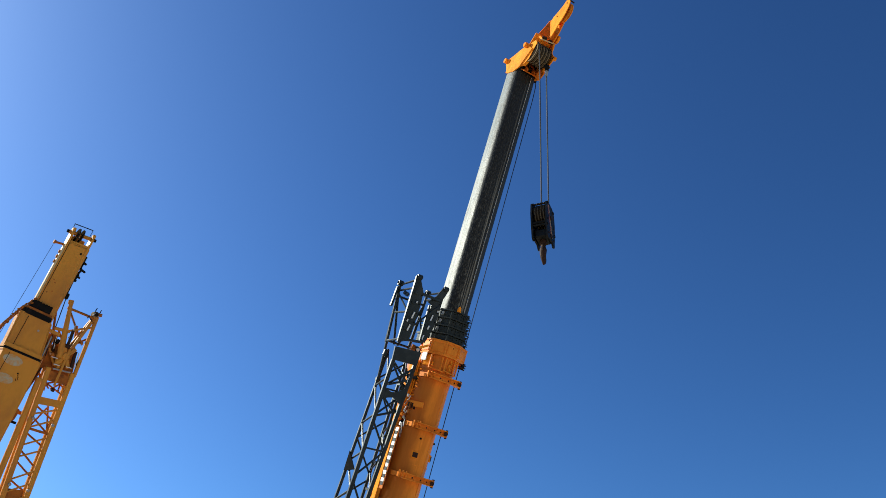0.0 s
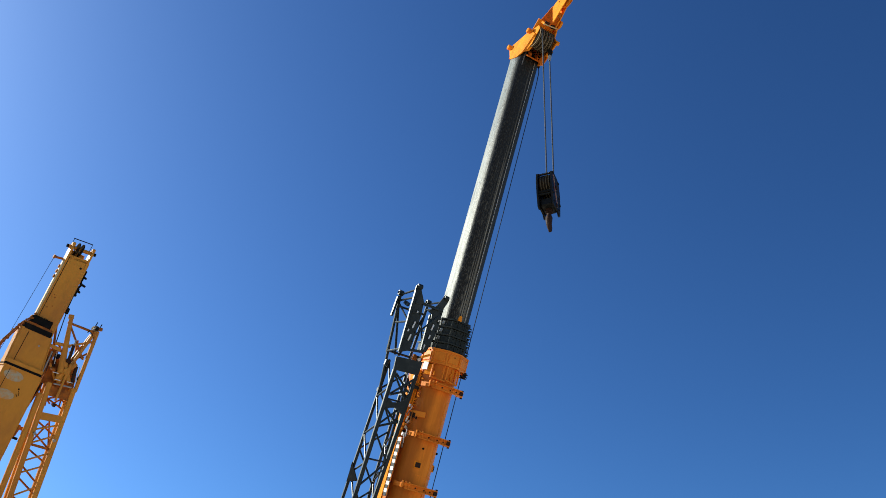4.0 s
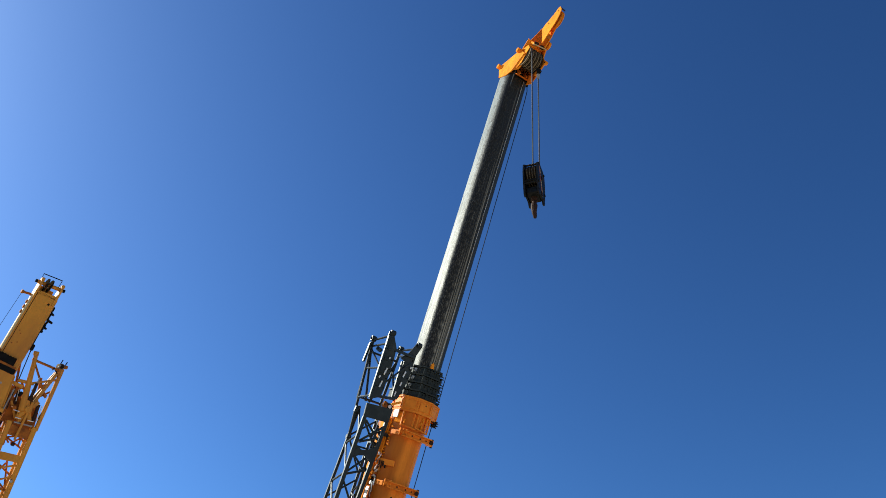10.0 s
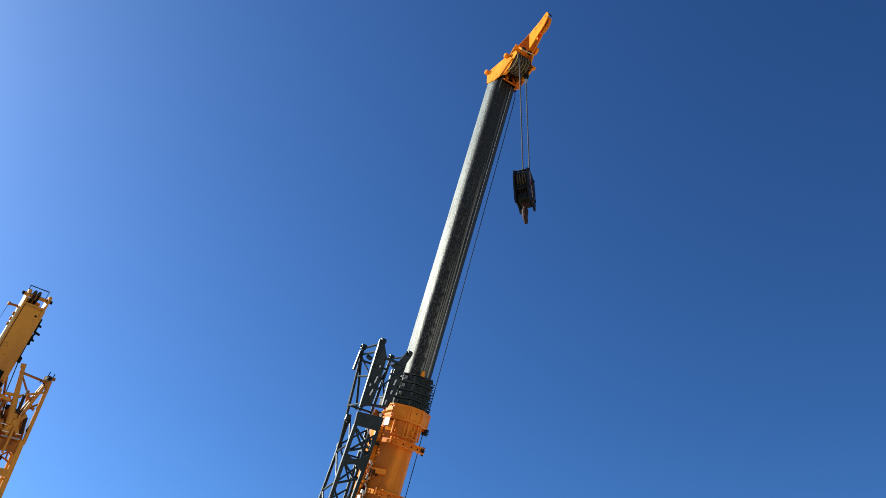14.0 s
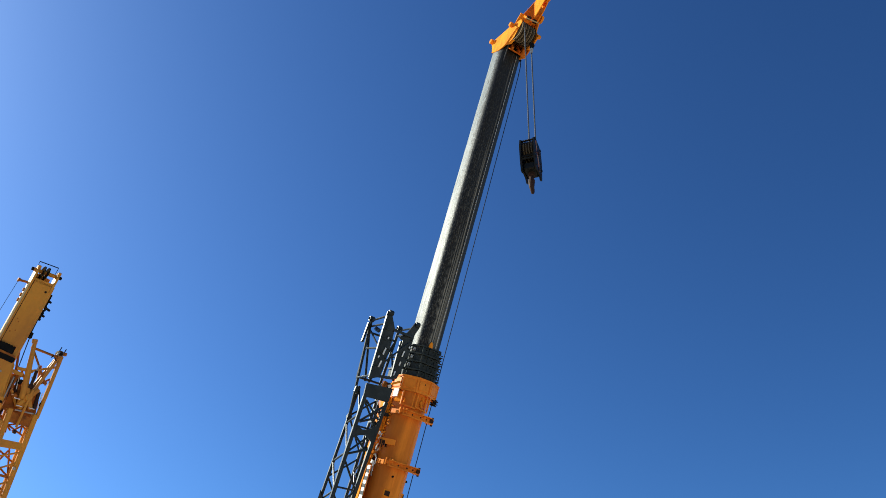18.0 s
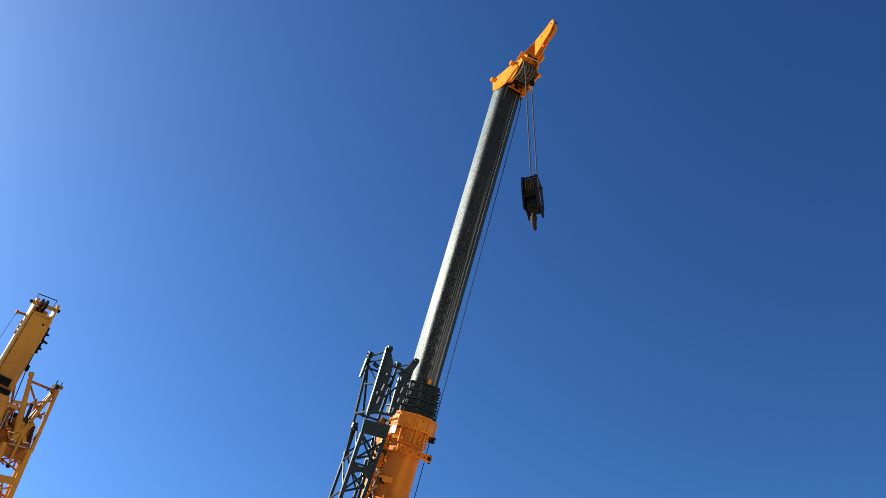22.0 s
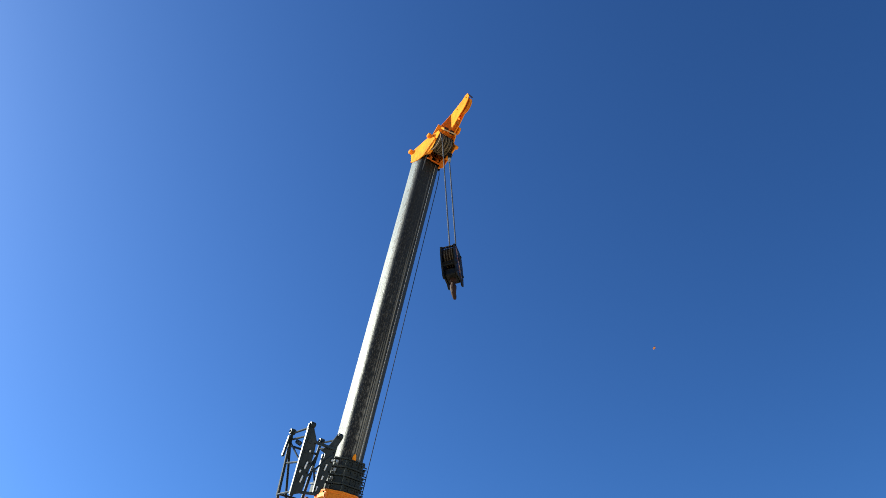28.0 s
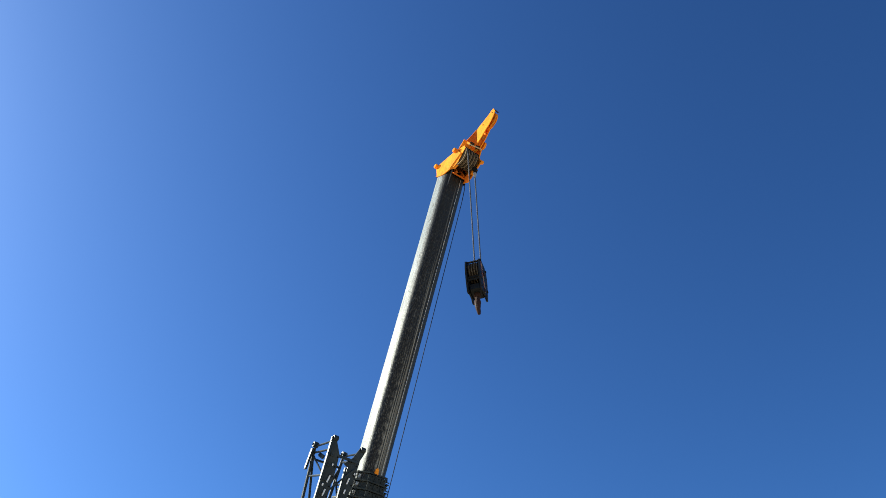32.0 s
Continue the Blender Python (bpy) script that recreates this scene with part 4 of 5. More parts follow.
def build_hook():
    cheek = [(-0.19, 0.02), (-0.33, -0.10), (-0.37, -0.42), (-0.345, -0.80), (-0.29, -1.18), (-0.20, -1.22), (-0.11, -1.12), (0.11, -1.12), (0.20, -1.22), (0.29, -1.18), (0.345, -0.80), (0.37, -0.42), (0.33, -0.10), (0.19, 0.02)]
    for x in (-0.195, 0.155):
        pl = single("cheek_plate", slab, block_paint, hook, cheek, x, x + 0.04, bevel=0.008)
        s = -1 if x < 0 else 1
        xo = x + 0.02 + s * 0.022
        single("axle_plate", box, block_paint, pl, (xo, 0, -0.42), (0.016, 0.2, 0.2), bevel=0.006)
        single("axle_nut", rod, rust, pl, (xo, 0, -0.42), (xo + s * 0.03, 0, -0.42), 0.06, 6)
        for y, z in ((-0.24, -0.60), (0.24, -0.60), (-0.2, -1.02), (0.2, -1.02)):
            single("cheek_bolt", rod, rust, pl, (xo - s * 0.01, y, z), (xo + s * 0.012, y, z), 0.024, 8)
    single("painted_stripe", bar, faded_red, hook, (0.197, -0.22, -0.10), (0.197, 0.02, -1.02), 0.005, 0.045, label="thin faded stripe")
    single("painted_stripe", bar, worn_white, hook, (0.197, -0.15, -0.10), (0.197, 0.09, -1.02), 0.005, 0.022)
    for i in range(4):
        x = -0.099 + 0.066 * i
        sh = single("sheave", wheel, greased_rope, hook, (0.0, -0.36), 0.335, x - 0.028, x + 0.028, 36, 0.05)
        single("wound_rope", wheel, dull_rope, sh, (0.0, -0.36), 0.315, x - 0.011, x + 0.011, 32)
        single("sheave_hub", wheel, black, sh, (0.0, -0.36), 0.10, x - 0.034, x + 0.034, 16)
    single("axle", rod, bare, hook, (-0.2, 0, -0.42), (0.2, 0, -0.42), 0.05, 14)
    for y, z in ((-0.24, -0.08), (0.24, -0.08), (-0.29, -0.80), (0.29, -0.80)):
        single("tie_bolt", rod, block_paint, hook, (-0.20, y, z), (0.21, y, z), 0.028, 10)
        single("tie_nut", rod, block_paint, hook, (0.195, y, z), (0.215, y, z), 0.04, 6)
    # rope keepers over the sheaves
    for x in (-0.132, -0.05, 0.03, 0.118):
        single("rope_keeper", box, rust, hook, (x, -0.27, -0.10), (0.026, 0.05, 0.05), bevel=0.01)
    # box of the crosshead that closes the lower half
    single("rope_guard", bar, black, hook, (-0.155, -0.325, -0.74), (0.155, -0.325, -0.74), 0.02, 0.07, side=(0, 0, 1), bevel=0.006)
    single("crosshead", box, block_paint, hook, (0, 0, -0.99), (0.30, 0.42, 0.24), bevel=0.03)
    single("crosshead_pin", rod, rust, hook, (-0.21, 0, -1.0), (0.21, 0, -1.0), 0.06, 14)
    single("swivel", rod, rust, hook, (0, 0, -1.22), (0, 0, -1.08), 0.085, 18, bevel=0.01)
    single("swivel_nut", rod, rust, hook, (0, 0, -1.27), (0, 0, -1.20), 0.06, 6, bevel=0.006)
    # hook: a tapered bent bar seen nearly edge-on, its back worn bright
    bm = bmesh.new()
    pts = [((0.0, -1.20), 0.06), ((0.0, -1.32), 0.075), ((-0.04, -1.42), 0.105), ((-0.08, -1.54), 0.10), ((-0.07, -1.68), 0.08), ((0.0, -1.82), 0.04), ((0.08, -1.72), 0.05), ((0.14, -1.60), 0.05), ((0.13, -1.48), 0.04), ((0.10, -1.40), 0.022)]
    rows = []
    for k, ((y, z), r) in enumerate(pts):
        (ya, za), (yb, zb) = pts[max(k - 1, 0)][0], pts[min(k + 1, len(pts) - 1)][0]
        d = Vector((0, yb - ya, zb - za)).normalized()
        s = Vector((0, -d.z, d.y))
        rows.append([bm.verts.new(Vector((0, y, z)) + Vector((1, 0, 0)) * r * 0.8 * math.cos(a) + s * r * math.sin(a)) for a in (i * math.tau / 12 for i in range(12))])
    for a, b in zip(rows, rows[1:]):
        for i in range(12):
            j = (i + 1) % 12
            bm.faces.new((a[i], a[j], b[j], b[i]))
    bm.faces.new(rows[0][::-1]), bm.faces.new(rows[-1])
    hk = part("hook", bm, rust, hook, "rusty brown forged hook", at=pose(0, 0, 0, 0, 0, 6))
    single("safety_latch", bar, rust, hk, (0, 0.0, -1.36), (0, 0.15, -1.42), 0.05, 0.02, side=(0, 0, 1))


build_hook()
for ob in hook.children_recursive:
    if ob.data.users == 1:
        ob.data.transform(Matrix.Translation((0, 0, -0.16)) @ Matrix.Diagonal((0.92, 0.92, 0.82, 1)))

# the rope: from the socket down round the block's sheave, up and over the head's sheave; short pieces that travel along it
STEP, ROPE_R = 0.17, 0.155
rope = thing("hoist_rope", Matrix.Translation(head_point(0, -1.3, 6.3, 0)), "steel wire hoist rope between the boom head and the hook block", "rope")
ROPE_HOME = rope.matrix_basis.translation.copy()


def rope_path(t):
    """Corner points of the rope at t seconds, evenly fine on its bends."""
    b = block_pose(t)
    start, end = head_point(0.2, -1.075, 6.44, t), None
    pts = [start, b @ Vector((0.10, ROPE_R * 0.95, -0.42))]
    for i in range(1, 12):
        a = math.pi * i / 12
        pts.append(b @ Vector((0.10 - 0.08 * i / 12, ROPE_R * math.cos(a), -0.42 - ROPE_R * math.sin(a))))
    pts.append(b @ Vector((0.02, -ROPE_R * 0.95, -0.42)))
    for i in range(0, 15):
        a = math.pi - math.radians(22) - math.radians(12) * i
        pts.append(head_point(-0.215, -0.78 + 0.285 * math.cos(a), 7.03 + 0.285 * math.sin(a), t))
    pts.append(head_point(-0.12, 0.0, 4.5, t))
    return pts


def on_path(pts, s):
    for p, q in zip(pts, pts[1:]):
        d = (q - p).length
        if s <= d:
            return p.lerp(q, s / d)
        s -= d
    return pts[-1]


def path_length(pts):
    return sum((q - p).length for p, q in zip(pts, pts[1:-1]))


rope_mesh = mesh_of("rope_piece", (lambda bm: (rod(bm, (0, 0, -STEP * 0.53), (0, 0, STEP * 0.53), 0.016, 8), bm)[1])(bmesh.new()), rope_steel)
rope_pieces = []
for i in range(int(path_length(rope_path(0)) / STEP) + 1):
    ob = new("rope_piece", rope_mesh)
    ob.parent = rope
    rope_pieces.append(ob)


def piece_pose(i, pts):
    a, b = on_path(pts, i * STEP), on_path(pts, (i + 1) * STEP)
    d = (b - a).normalized()
    side = (EX - d * d.dot(EX)).normalized()
    m = Matrix((side, d.cross(side), d)).transposed().to_4x4()
    m.translation = (a + b) / 2 - ROPE_HOME
    return m


# ---- yellow crane ----
AXIS_2 = (0.22027, -0.20834, 0.95293)
BOOM_2 = frame_of(AXIS_2, (-15.0722, 23.6239, 0))
K2 = 13.8426
UP_2 = Matrix.Translation((0, 0, K2))
crane_2 = thing("mobile_crane", BOOM_2, "weathered yellow telescopic crane boom beside the orange one", "crane", "cranes")


def build_yellow():
    at = UP_2
    P = crane_2
    one = lambda name, call, mat, *a, **k: single(name, call, mat, P, *a, at=at, **k)
    bm = bmesh.new()
    ring(bm, boom_outline(0.35, -0.10, 0.36, 0.05, 0.06, -0.04), -3.0, 1.85, 0.02)
    inner = part("inner_section", bm, yellow, P, "yellow inner boom section with a weathered belly", 0.006, at)
    single("seam", box, black, inner, (-0.305, -0.362, 0.85), (0.014, 0.01, 1.9))
    # sun glare on the left edge, painted on as a cream strip
    single("wear_strip", box, cream, inner, (-0.378, -0.325, 0.82), (0.03, 0.06, 1.75), (0, 0, 40), label="cream edge strip standing in for sun glare", bevel=0.006)
    single("oil_stain", rod, black, inner, (0.12, -0.356, 1.62), (0.12, -0.363, 1.62), 0.035, 9)
    for x, z in ((-0.20, 0.62), (-0.14, 0.55), (-0.22, 0.22), (-0.10, 0.30)):
        single("stain", rod, rust_orange, inner, (x, -0.358, z), (x, -0.364, z), 0.02, 9)
    # head: cheeks, axle, sheaves, guard frame
    # the head sits a little askew on its section
    def askew(x, z):
        return z - 0.035 + 0.13 * x
    for x in (-0.385, 0.205):
        one("head_cheek", slab, yellow, [(-0.38, 1.62), (-0.12, 1.62), (-0.10, 2.0), (-0.12, askew(x, 2.25)), (-0.30, askew(x, 2.30)), (-0.40, askew(x, 2.15))], x, x + 0.06, bevel=0.01)
        one("cheek_cap", box, yellow, (x + 0.03, -0.30, askew(x, 2.27)), (0.09, 0.16, 0.12), (0, -7, 0), bevel=0.02)
    one("cross_plate", box, yellow, (-0.06, -0.33, askew(-0.1, 1.88)), (0.58, 0.06, 0.12), (0, -7, 0), bevel=0.01)
    one("cross_plate", box, yellow, (-0.10, -0.13, 1.90), (0.46, 0.04, 0.3), bevel=0.01)
    one("head_axle", rod, yellow, (-0.44, -0.22, askew(-0.44, 2.19)), (0.26, -0.22, askew(0.26, 2.19)), 0.055, 16)
    for a, b in ((-0.49, -0.40), (0.25, 0.37)):
        one("axle_end", rod, black, (a, -0.22, askew(a, 2.19)), (b, -0.22, askew(b, 2.19)), 0.05, 14)
    for x in (-0.19, -0.07):
        sh = one("sheave", wheel, greased_rope, (-0.24, askew(x, 2.17)), 0.20, x - 0.013, x + 0.013, 30, 0.008)
        single("sheave_hub", wheel, rust_orange, sh, (-0.24, askew(x, 2.17)), 0.06, x - 0.03, x + 0.03, 14)
    one("guard_rod", rod, black, (-0.39, -0.2, 2.378), (0.17, -0.2, 2.455), 0.014, 8)
    for x, z in ((-0.38, 2.378), (0.165, 2.455)):
        one("guard_leg", rod, black, (x, -0.2, z), (x * 0.98, -0.2, z - 0.22), 0.008, 6)
    arm = one("side_arm", bar, rust_orange, (-0.32, -0.1, 1.72), (-0.60, -0.1, 1.66), 0.06, 0.07, bevel=0.012)
    single("cable_sheave", wheel, rust_orange, arm, (-0.1, 1.66), 0.055, -0.65, -0.59, 16)
    for z in (1.30, 1.46, 1.14):
        one("side_bracket", box, rust_orange, (-0.40, -0.16, z), (0.04, 0.08, 0.10), bevel=0.012)
    one("side_cable", rod, cable_black, (-0.62, -0.1, 1.65), (-0.80, -0.1, -3.0), 0.006, 8, label="thin black cable beside the yellow boom")
    # fittings and hose down the other side
    random.seed(7)
    for k in range(13):
        z = 1.62 - 0.062 * k
        s = random.uniform(0.05, 0.085)
        f = one("fitting", box, black, (0.345 + random.uniform(-0.012, 0.03) + 0.01 * (k > 5), -0.25 + random.uniform(-0.03, 0.03), z), (s, s, 0.07), (0, random.uniform(-20, 20), random.uniform(-20, 20)), bevel=0.012)
    for x, z, d in ((0.34, 1.46, 0.08), (0.36, 1.24, 0.13), (0.35, 1.02, 0.08)):
        st = one("valve_stub", rod, black, (x, -0.25, z), (x + d, -0.25, z - 0.02), 0.036, 12, bevel=0.008)
        single("valve_cap", rod, rust, st, (x + d, -0.25, z - 0.02), (x + d + 0.02, -0.25, z - 0.022), 0.03, 10)
    one("hose", rod, cable_black, (0.27, -0.25, 1.62), (0.32, -0.25, 0.80), 0.026, 8)
    one("hose", rod, cable_black, (0.325, -0.25, 0.82), (0.34, -0.25, 0.40), 0.02, 8)
    one("hose_weight", rod, black, (0.36, -0.25, 0.46), (0.37, -0.25, 0.28), 0.055, 12, bevel=0.02)
    one("hose", rod, cable_black, (0.37, -0.25, 0.3), (0.60, -0.25, -1.4), 0.014, 8)
    # black collar
    bm = bmesh.new()
    ring(bm, boom_outline(0.295, -0.06, 0.42, 0.06, 0.07, -0.145), -0.33, -0.13, 0.05)
    col = part("section_collar", bm, black, P, "blackened greasy section collar", 0.01, at)
    for i in range(7):
        single("wear_pad", box, black, col, (-0.38 + 0.078 * i, -0.43, -0.13), (0.055, 0.04, 0.03), bevel=0.01)
    bm = bmesh.new()
    ring(bm, boom_outline(0.40, -0.04, 0.47, 0.05, 0.06, -0.145), -0.56, -0.41, 0.1)
    part("section_collar", bm, black, P, "blackened greasy section collar", 0.01, at)
    single("collar_line", ring, rust_orange, P, boom_outline(0.375, -0.05, 0.455, 0.05, 0.06, -0.145), -0.405, -0.345, 0.06, at=at)
    # second section, widening towards its flange
    bm = bmesh.new()
    loft(bm, boom_outline(0.515, -0.05, 0.47, 0.05, 0.06, -0.055), -1.6, boom_outline(0.455, -0.05, 0.46, 0.05, 0.06, -0.155), -0.54)
    mid = part("middle_section", bm, yellow, P, "yellow middle boom section", 0.006, at)
    single("seam", bar, black, mid, (-0.37, -0.464, -0.60), (-0.38, -0.472, -1.5), 0.014, 0.01)
    for s in (-1, 1):
        single("edge_strip", bar, yellow, mid, (-0.155 + s * 0.455, -0.42, -0.56), (-0.055 + s * 0.515, -0.43, -1.55), 0.03, 0.03, bevel=0.005)
    single("oil_spot", rod, bare, mid, (0.05, -0.455, -0.87), (0.05, -0.467, -0.87), 0.03, 9)
    for z, d in ((-1.52, 0.10), (-1.66, 0.04)):
        bm = bmesh.new()
        ring(bm, boom_outline(0.53, 0.0, 0.54, 0.05, 0.06, -0.04), z - d / 2, z + d / 2, 0.12)
        part("flange", bm, yellow, P, at=at, bevel=0.008)
    # black ring that draws the shadow line and grease under the flange
    bm = bmesh.new()
    ring(bm, boom_outline(0.522, 0.0, 0.532, 0.05, 0.06, -0.04), -1.64, -1.575, 0.1)
    part("grease_line", bm, black, P, at=at)
    bm = bmesh.new()
    ring(bm, boom_outline(0.54, 0.0, 0.52, 0.05, 0.06, 0.0), -12.5, -1.66, 0.03)
    base = part("base_section", bm, yellow, P, "yellow base boom section with faded marks", 0.006, at)
    for x, z, rx, rz in ((-0.20, -1.86, 0.27, 0.14), (-0.18, -2.38, 0.24, 0.13)):
        pts = [(x + rx * math.cos(a), z + rz * math.sin(a)) for a in (i * math.tau / 28 for i in range(28))]
        single("faded_mark", face_slab, worn_white, base, pts, -0.526, -0.51, label="faded pale oval mark")
    single("seam", bar, black, base, (-0.37, -0.522, -1.7), (-0.40, -0.522, -3.6), 0.014, 0.01)
    for dx, dz in ((0.10, -2.18), (0.12, -2.24), (0.08, -2.28)):
        single("scratch", bar, black, base, (dx, -0.523, dz), (dx + 0.05, -0.523, dz - 0.06), 0.012, 0.008)
    single("oil_spot", rod, black, base, (0.09, -0.516, -2.14), (0.09, -0.526, -2.14), 0.025, 9)
    # side brackets and pins between boom and jib
    for z in (-1.1, -1.35):
        one("side_bracket", box, rust_orange, (0.50, -0.2, z), (0.10, 0.24, 0.16), bevel=0.02)
    one("side_plate", face_slab, rust_orange, [(0.50, -1.70), (0.68, -1.70), (0.69, -1.90), (0.60, -2.52), (0.50, -2.72)], -0.24, -0.18, bevel=0.012, label="rusty brown side plate")
    one("plate_rib", box, rust, (0.62, -0.26, -1.98), (0.03, 0.05, 0.5), (0, 8, 0), bevel=0.008)
    for z in (-3.15,):
        br = one("jib_bracket", box, rust_orange, (0.56, -0.3, z), (0.14, 0.2, 0.34), (0, 6, 0), bevel=0.03)
        single("jib_pin", rod, black, br, (0.48, -0.3, z - 0.2), (0.72, -0.3, z - 0.2), 0.035, 10)
    # hoses with clips and couplings down the far side
    random.seed(9)
    way = [(-0.36, -0.05), (-0.42, -0.16), (-0.60, -0.42), (-0.71, -0.70), (-0.84, -1.04), (-0.90, -1.40), (-0.96, -3.2)]
    for (x0, z0), (x1, z1) in zip(way, way[1:]):
        one("hose", rod, rust_orange, (x0, -0.33, z0), (x1, -0.33, z1), 0.024, 8)
        one("hose", rod, rust_orange, (x0 + 0.05, -0.26, z0 - 0.03), (x1 + 0.05, -0.26, z1 - 0.03), 0.02, 8)
    for (x0, z0), (x1, z1) in zip(way[:-2], way[1:-1]):
        for k in range(4):
            f = (k + random.uniform(0.1, 0.9)) / 4
            s_ = random.uniform(0.04, 0.085)
            one("hose_clip", box, rust_orange, (x0 + (x1 - x0) * f + random.uniform(-0.02, 0.05), -0.33 + random.uniform(-0.05, 0.03), z0 + (z1 - z0) * f), (s_, 0.08, s_ * random.uniform(0.5, 1.0)), (random.uniform(-20, 20), 30 + random.uniform(-30, 30), random.uniform(-30, 30)), bevel=0.01)
    # pole and cylinder beside the collars
    one("side_pole", rod, rust_orange, (0.25, -0.2, 0.02), (0.50, -0.2, -0.71), 0.035, 10)
    one("side_pole", rod, rust_orange, (0.50, -0.2, -0.69), (0.60, -0.2, -1.5), 0.04, 10)
    sc = one("side_cylinder", rod, rust, (0.60, -0.2, -0.66), (0.74, -0.2, -1.2), 0.045, 12)
    # white rod laid along the cylinder as its glint
    single("cylinder_rod", rod, white, sc, (0.625, -0.24, -0.76), (0.72, -0.24, -1.12), 0.012, 8)
    one("link_arm", bar, yellow, (0.46, -0.3, -0.60), (0.88, -0.34, -0.52), 0.09, 0.08, bevel=0.012)
    one("link_arm", bar, rust_orange, (0.50, -0.3, -0.78), (0.80, -0.34, -0.72), 0.06, 0.06, bevel=0.012)
    # foot
    one("boom_foot", prism, yellow, boom_outline(0.62, 0.6, 0.6, 0.1, 0.1), -13.0, -12.2, bevel=0.02)
    bm = bmesh.new()
    bmesh.ops.create_cone(bm, cap_ends=True, segments=40, radius1=1.5, radius2=1.3, depth=1.3, matrix=Matrix.Translation((0, 0, 0.65)))
    part("turntable", bm, yellow, P, "plain yellow turntable under the boom foot", 0.03, BOOM_2.inverted() @ Matrix.Translation(BOOM_2.translation))


build_yellow()

jib_2 = thing("lattice_jib", BOOM_2 @ Matrix.Translation((0, 0, 5.95)), "weathered yellow lattice jib folded beside its boom", "crane jib")


def build_yellow_jib():
    at = Matrix.Translation((0, 0, K2 - 6.0))
    P = jib_2
    one = lambda name, call, mat, *a, **k: single(name, call, mat, P, *a, at=at, **k)

    def mix(p, q, f):
        return tuple(Vector(p).lerp(Vector(q), f))
    yf, yb = -0.35, -0.10
    # end frame: two posts, a strut and legs
    one("post", rod, yellow, (0.53, yf, 0.28), (0.95, yf, -1.25), 0.055, 12, r2=0.10)
    one("post_cap", rod, yellow, (0.53, yf, 0.24), (0.50, yf, 0.36), 0.075, 14, bevel=0.01)
    one("post", bar, yellow, (1.385, yf, 0.24), (1.56, yf, -1.6), 0.10, 0.10, bevel=0.02)
    one("leg", bar, yellow, (1.33, yf, 0.22), (1.02, yf, -1.55), 0.09, 0.09, bevel=0.015)
    one("leg", bar, yellow, (1.40, yf, -0.1), (0.70, yf, -0.55), 0.06, 0.06, bevel=0.012)
    one("leg", bar, rust_orange, (0.62, yf, 0.05), (1.36, yf, -0.68), 0.045, 0.045)
    one("leg", bar, rust_orange, (1.05, yb, -0.2), (1.5, yb, -1.5), 0.06, 0.06)
    one("leg", bar, yellow, (0.8, yf, -0.62), (0.95, yf, -1.5), 0.10, 0.06, bevel=0.01)
    one("cross_strut", rod, rust_orange, (0.50, yf, 0.12), (1.28, yf, 0.16), 0.035, 10)
    tip = one("tip_bracket", rod, tan_rope, (1.29, yf - 0.12, 0.27), (1.29, yf + 0.10, 0.27), 0.085, 20, bevel=0.015, label="grey weathered tip drum")
    single("drum_ring", rod, rust, tip, (1.29, yf - 0.135, 0.27), (1.29, yf - 0.118, 0.27), 0.068, 20)
    single("drum_plate", box, bare, tip, (1.22, yf - 0.13, 0.24), (0.03, 0.03, 0.13), (0, 25, 0), bevel=0.006)
    single("drum_core", rod, black, tip, (1.29, yf - 0.15, 0.27), (1.29, yf - 0.13, 0.27), 0.04, 16)
    single("tip_ear", box, rust_orange, tip, (1.41, yf - 0.02, 0.31), (0.14, 0.10, 0.10), (0, -12, 0), bevel=0.015)
    single("tip_ear", box, rust_orange, tip, (1.24, yf - 0.02, 0.14), (0.16, 0.10, 0.06), (0, 20, 0), bevel=0.015)
    for x in (1.26, 1.40):
        single("tip_bolt", rod, black, tip, (x, yf, 0.34), (x + 0.01, yf, 0.47), 0.014, 8)
    cyl = one("link_cylinder", rod, rust, (0.98, yf - 0.06, -0.86), (0.93, yf - 0.06, -0.42), 0.045, 12)
    single("cylinder_rod", rod, bare, cyl, (0.93, yf - 0.06, -0.44), (0.92, yf - 0.06, -0.24), 0.02, 10)
    single("cylinder_eye", rod, rust, cyl, (0.92, yf - 0.06, -0.88), (1.04, yf - 0.06, -0.88), 0.06, 12)
    one("long_rod", rod, yellow, (1.08, yf - 0.10, -0.94), (1.14, yf - 0.10, -2.02), 0.035, 10)
    one("rod_eye", rod, rust, (1.12, yf - 0.10, -2.14), (1.20, yf - 0.10, -2.14), 0.05, 12)
    one("side_cylinder", rod, rust, (1.28, yf - 0.02, -0.92), (1.36, yf - 0.02, -1.38), 0.05, 12)
    for p, q, w in (((1.30, 0.1), (1.12, -0.72), 0.07), ((1.12, -0.72), (1.0, -1.5), 0.09), ((0.56, -0.5), (1.0, -0.95), 0.05), ((1.44, -0.45), (0.88, -1.1), 0.05), ((0.6, -1.1), (0.95, -1.5), 0.06)):
        one("leg", bar, rust_orange if w < 0.06 else yellow, (p[0], yf + 0.12, p[1]), (q[0], yf + 0.12, q[1]), w, w, bevel=0.008)
    for x, z, s in ((0.86, -0.95, 0.12), (1.18, -1.15, 0.14), (0.74, -1.25, 0.12), (1.32, -0.62, 0.09), (0.98, -0.62, 0.08)):
        one("bracket", box, rust_orange, (x, yf + 0.05, z), (s, 0.12, s * 0.8), (0, 20, 15), bevel=0.015)
    for x, z in ((0.70, -0.86), (1.06, -1.32), (1.5, -1.2)):
        one("dark_fitting", box, black, (x, yf + 0.02, z), (0.08, 0.08, 0.14), (0, 12, 10), bevel=0.015)
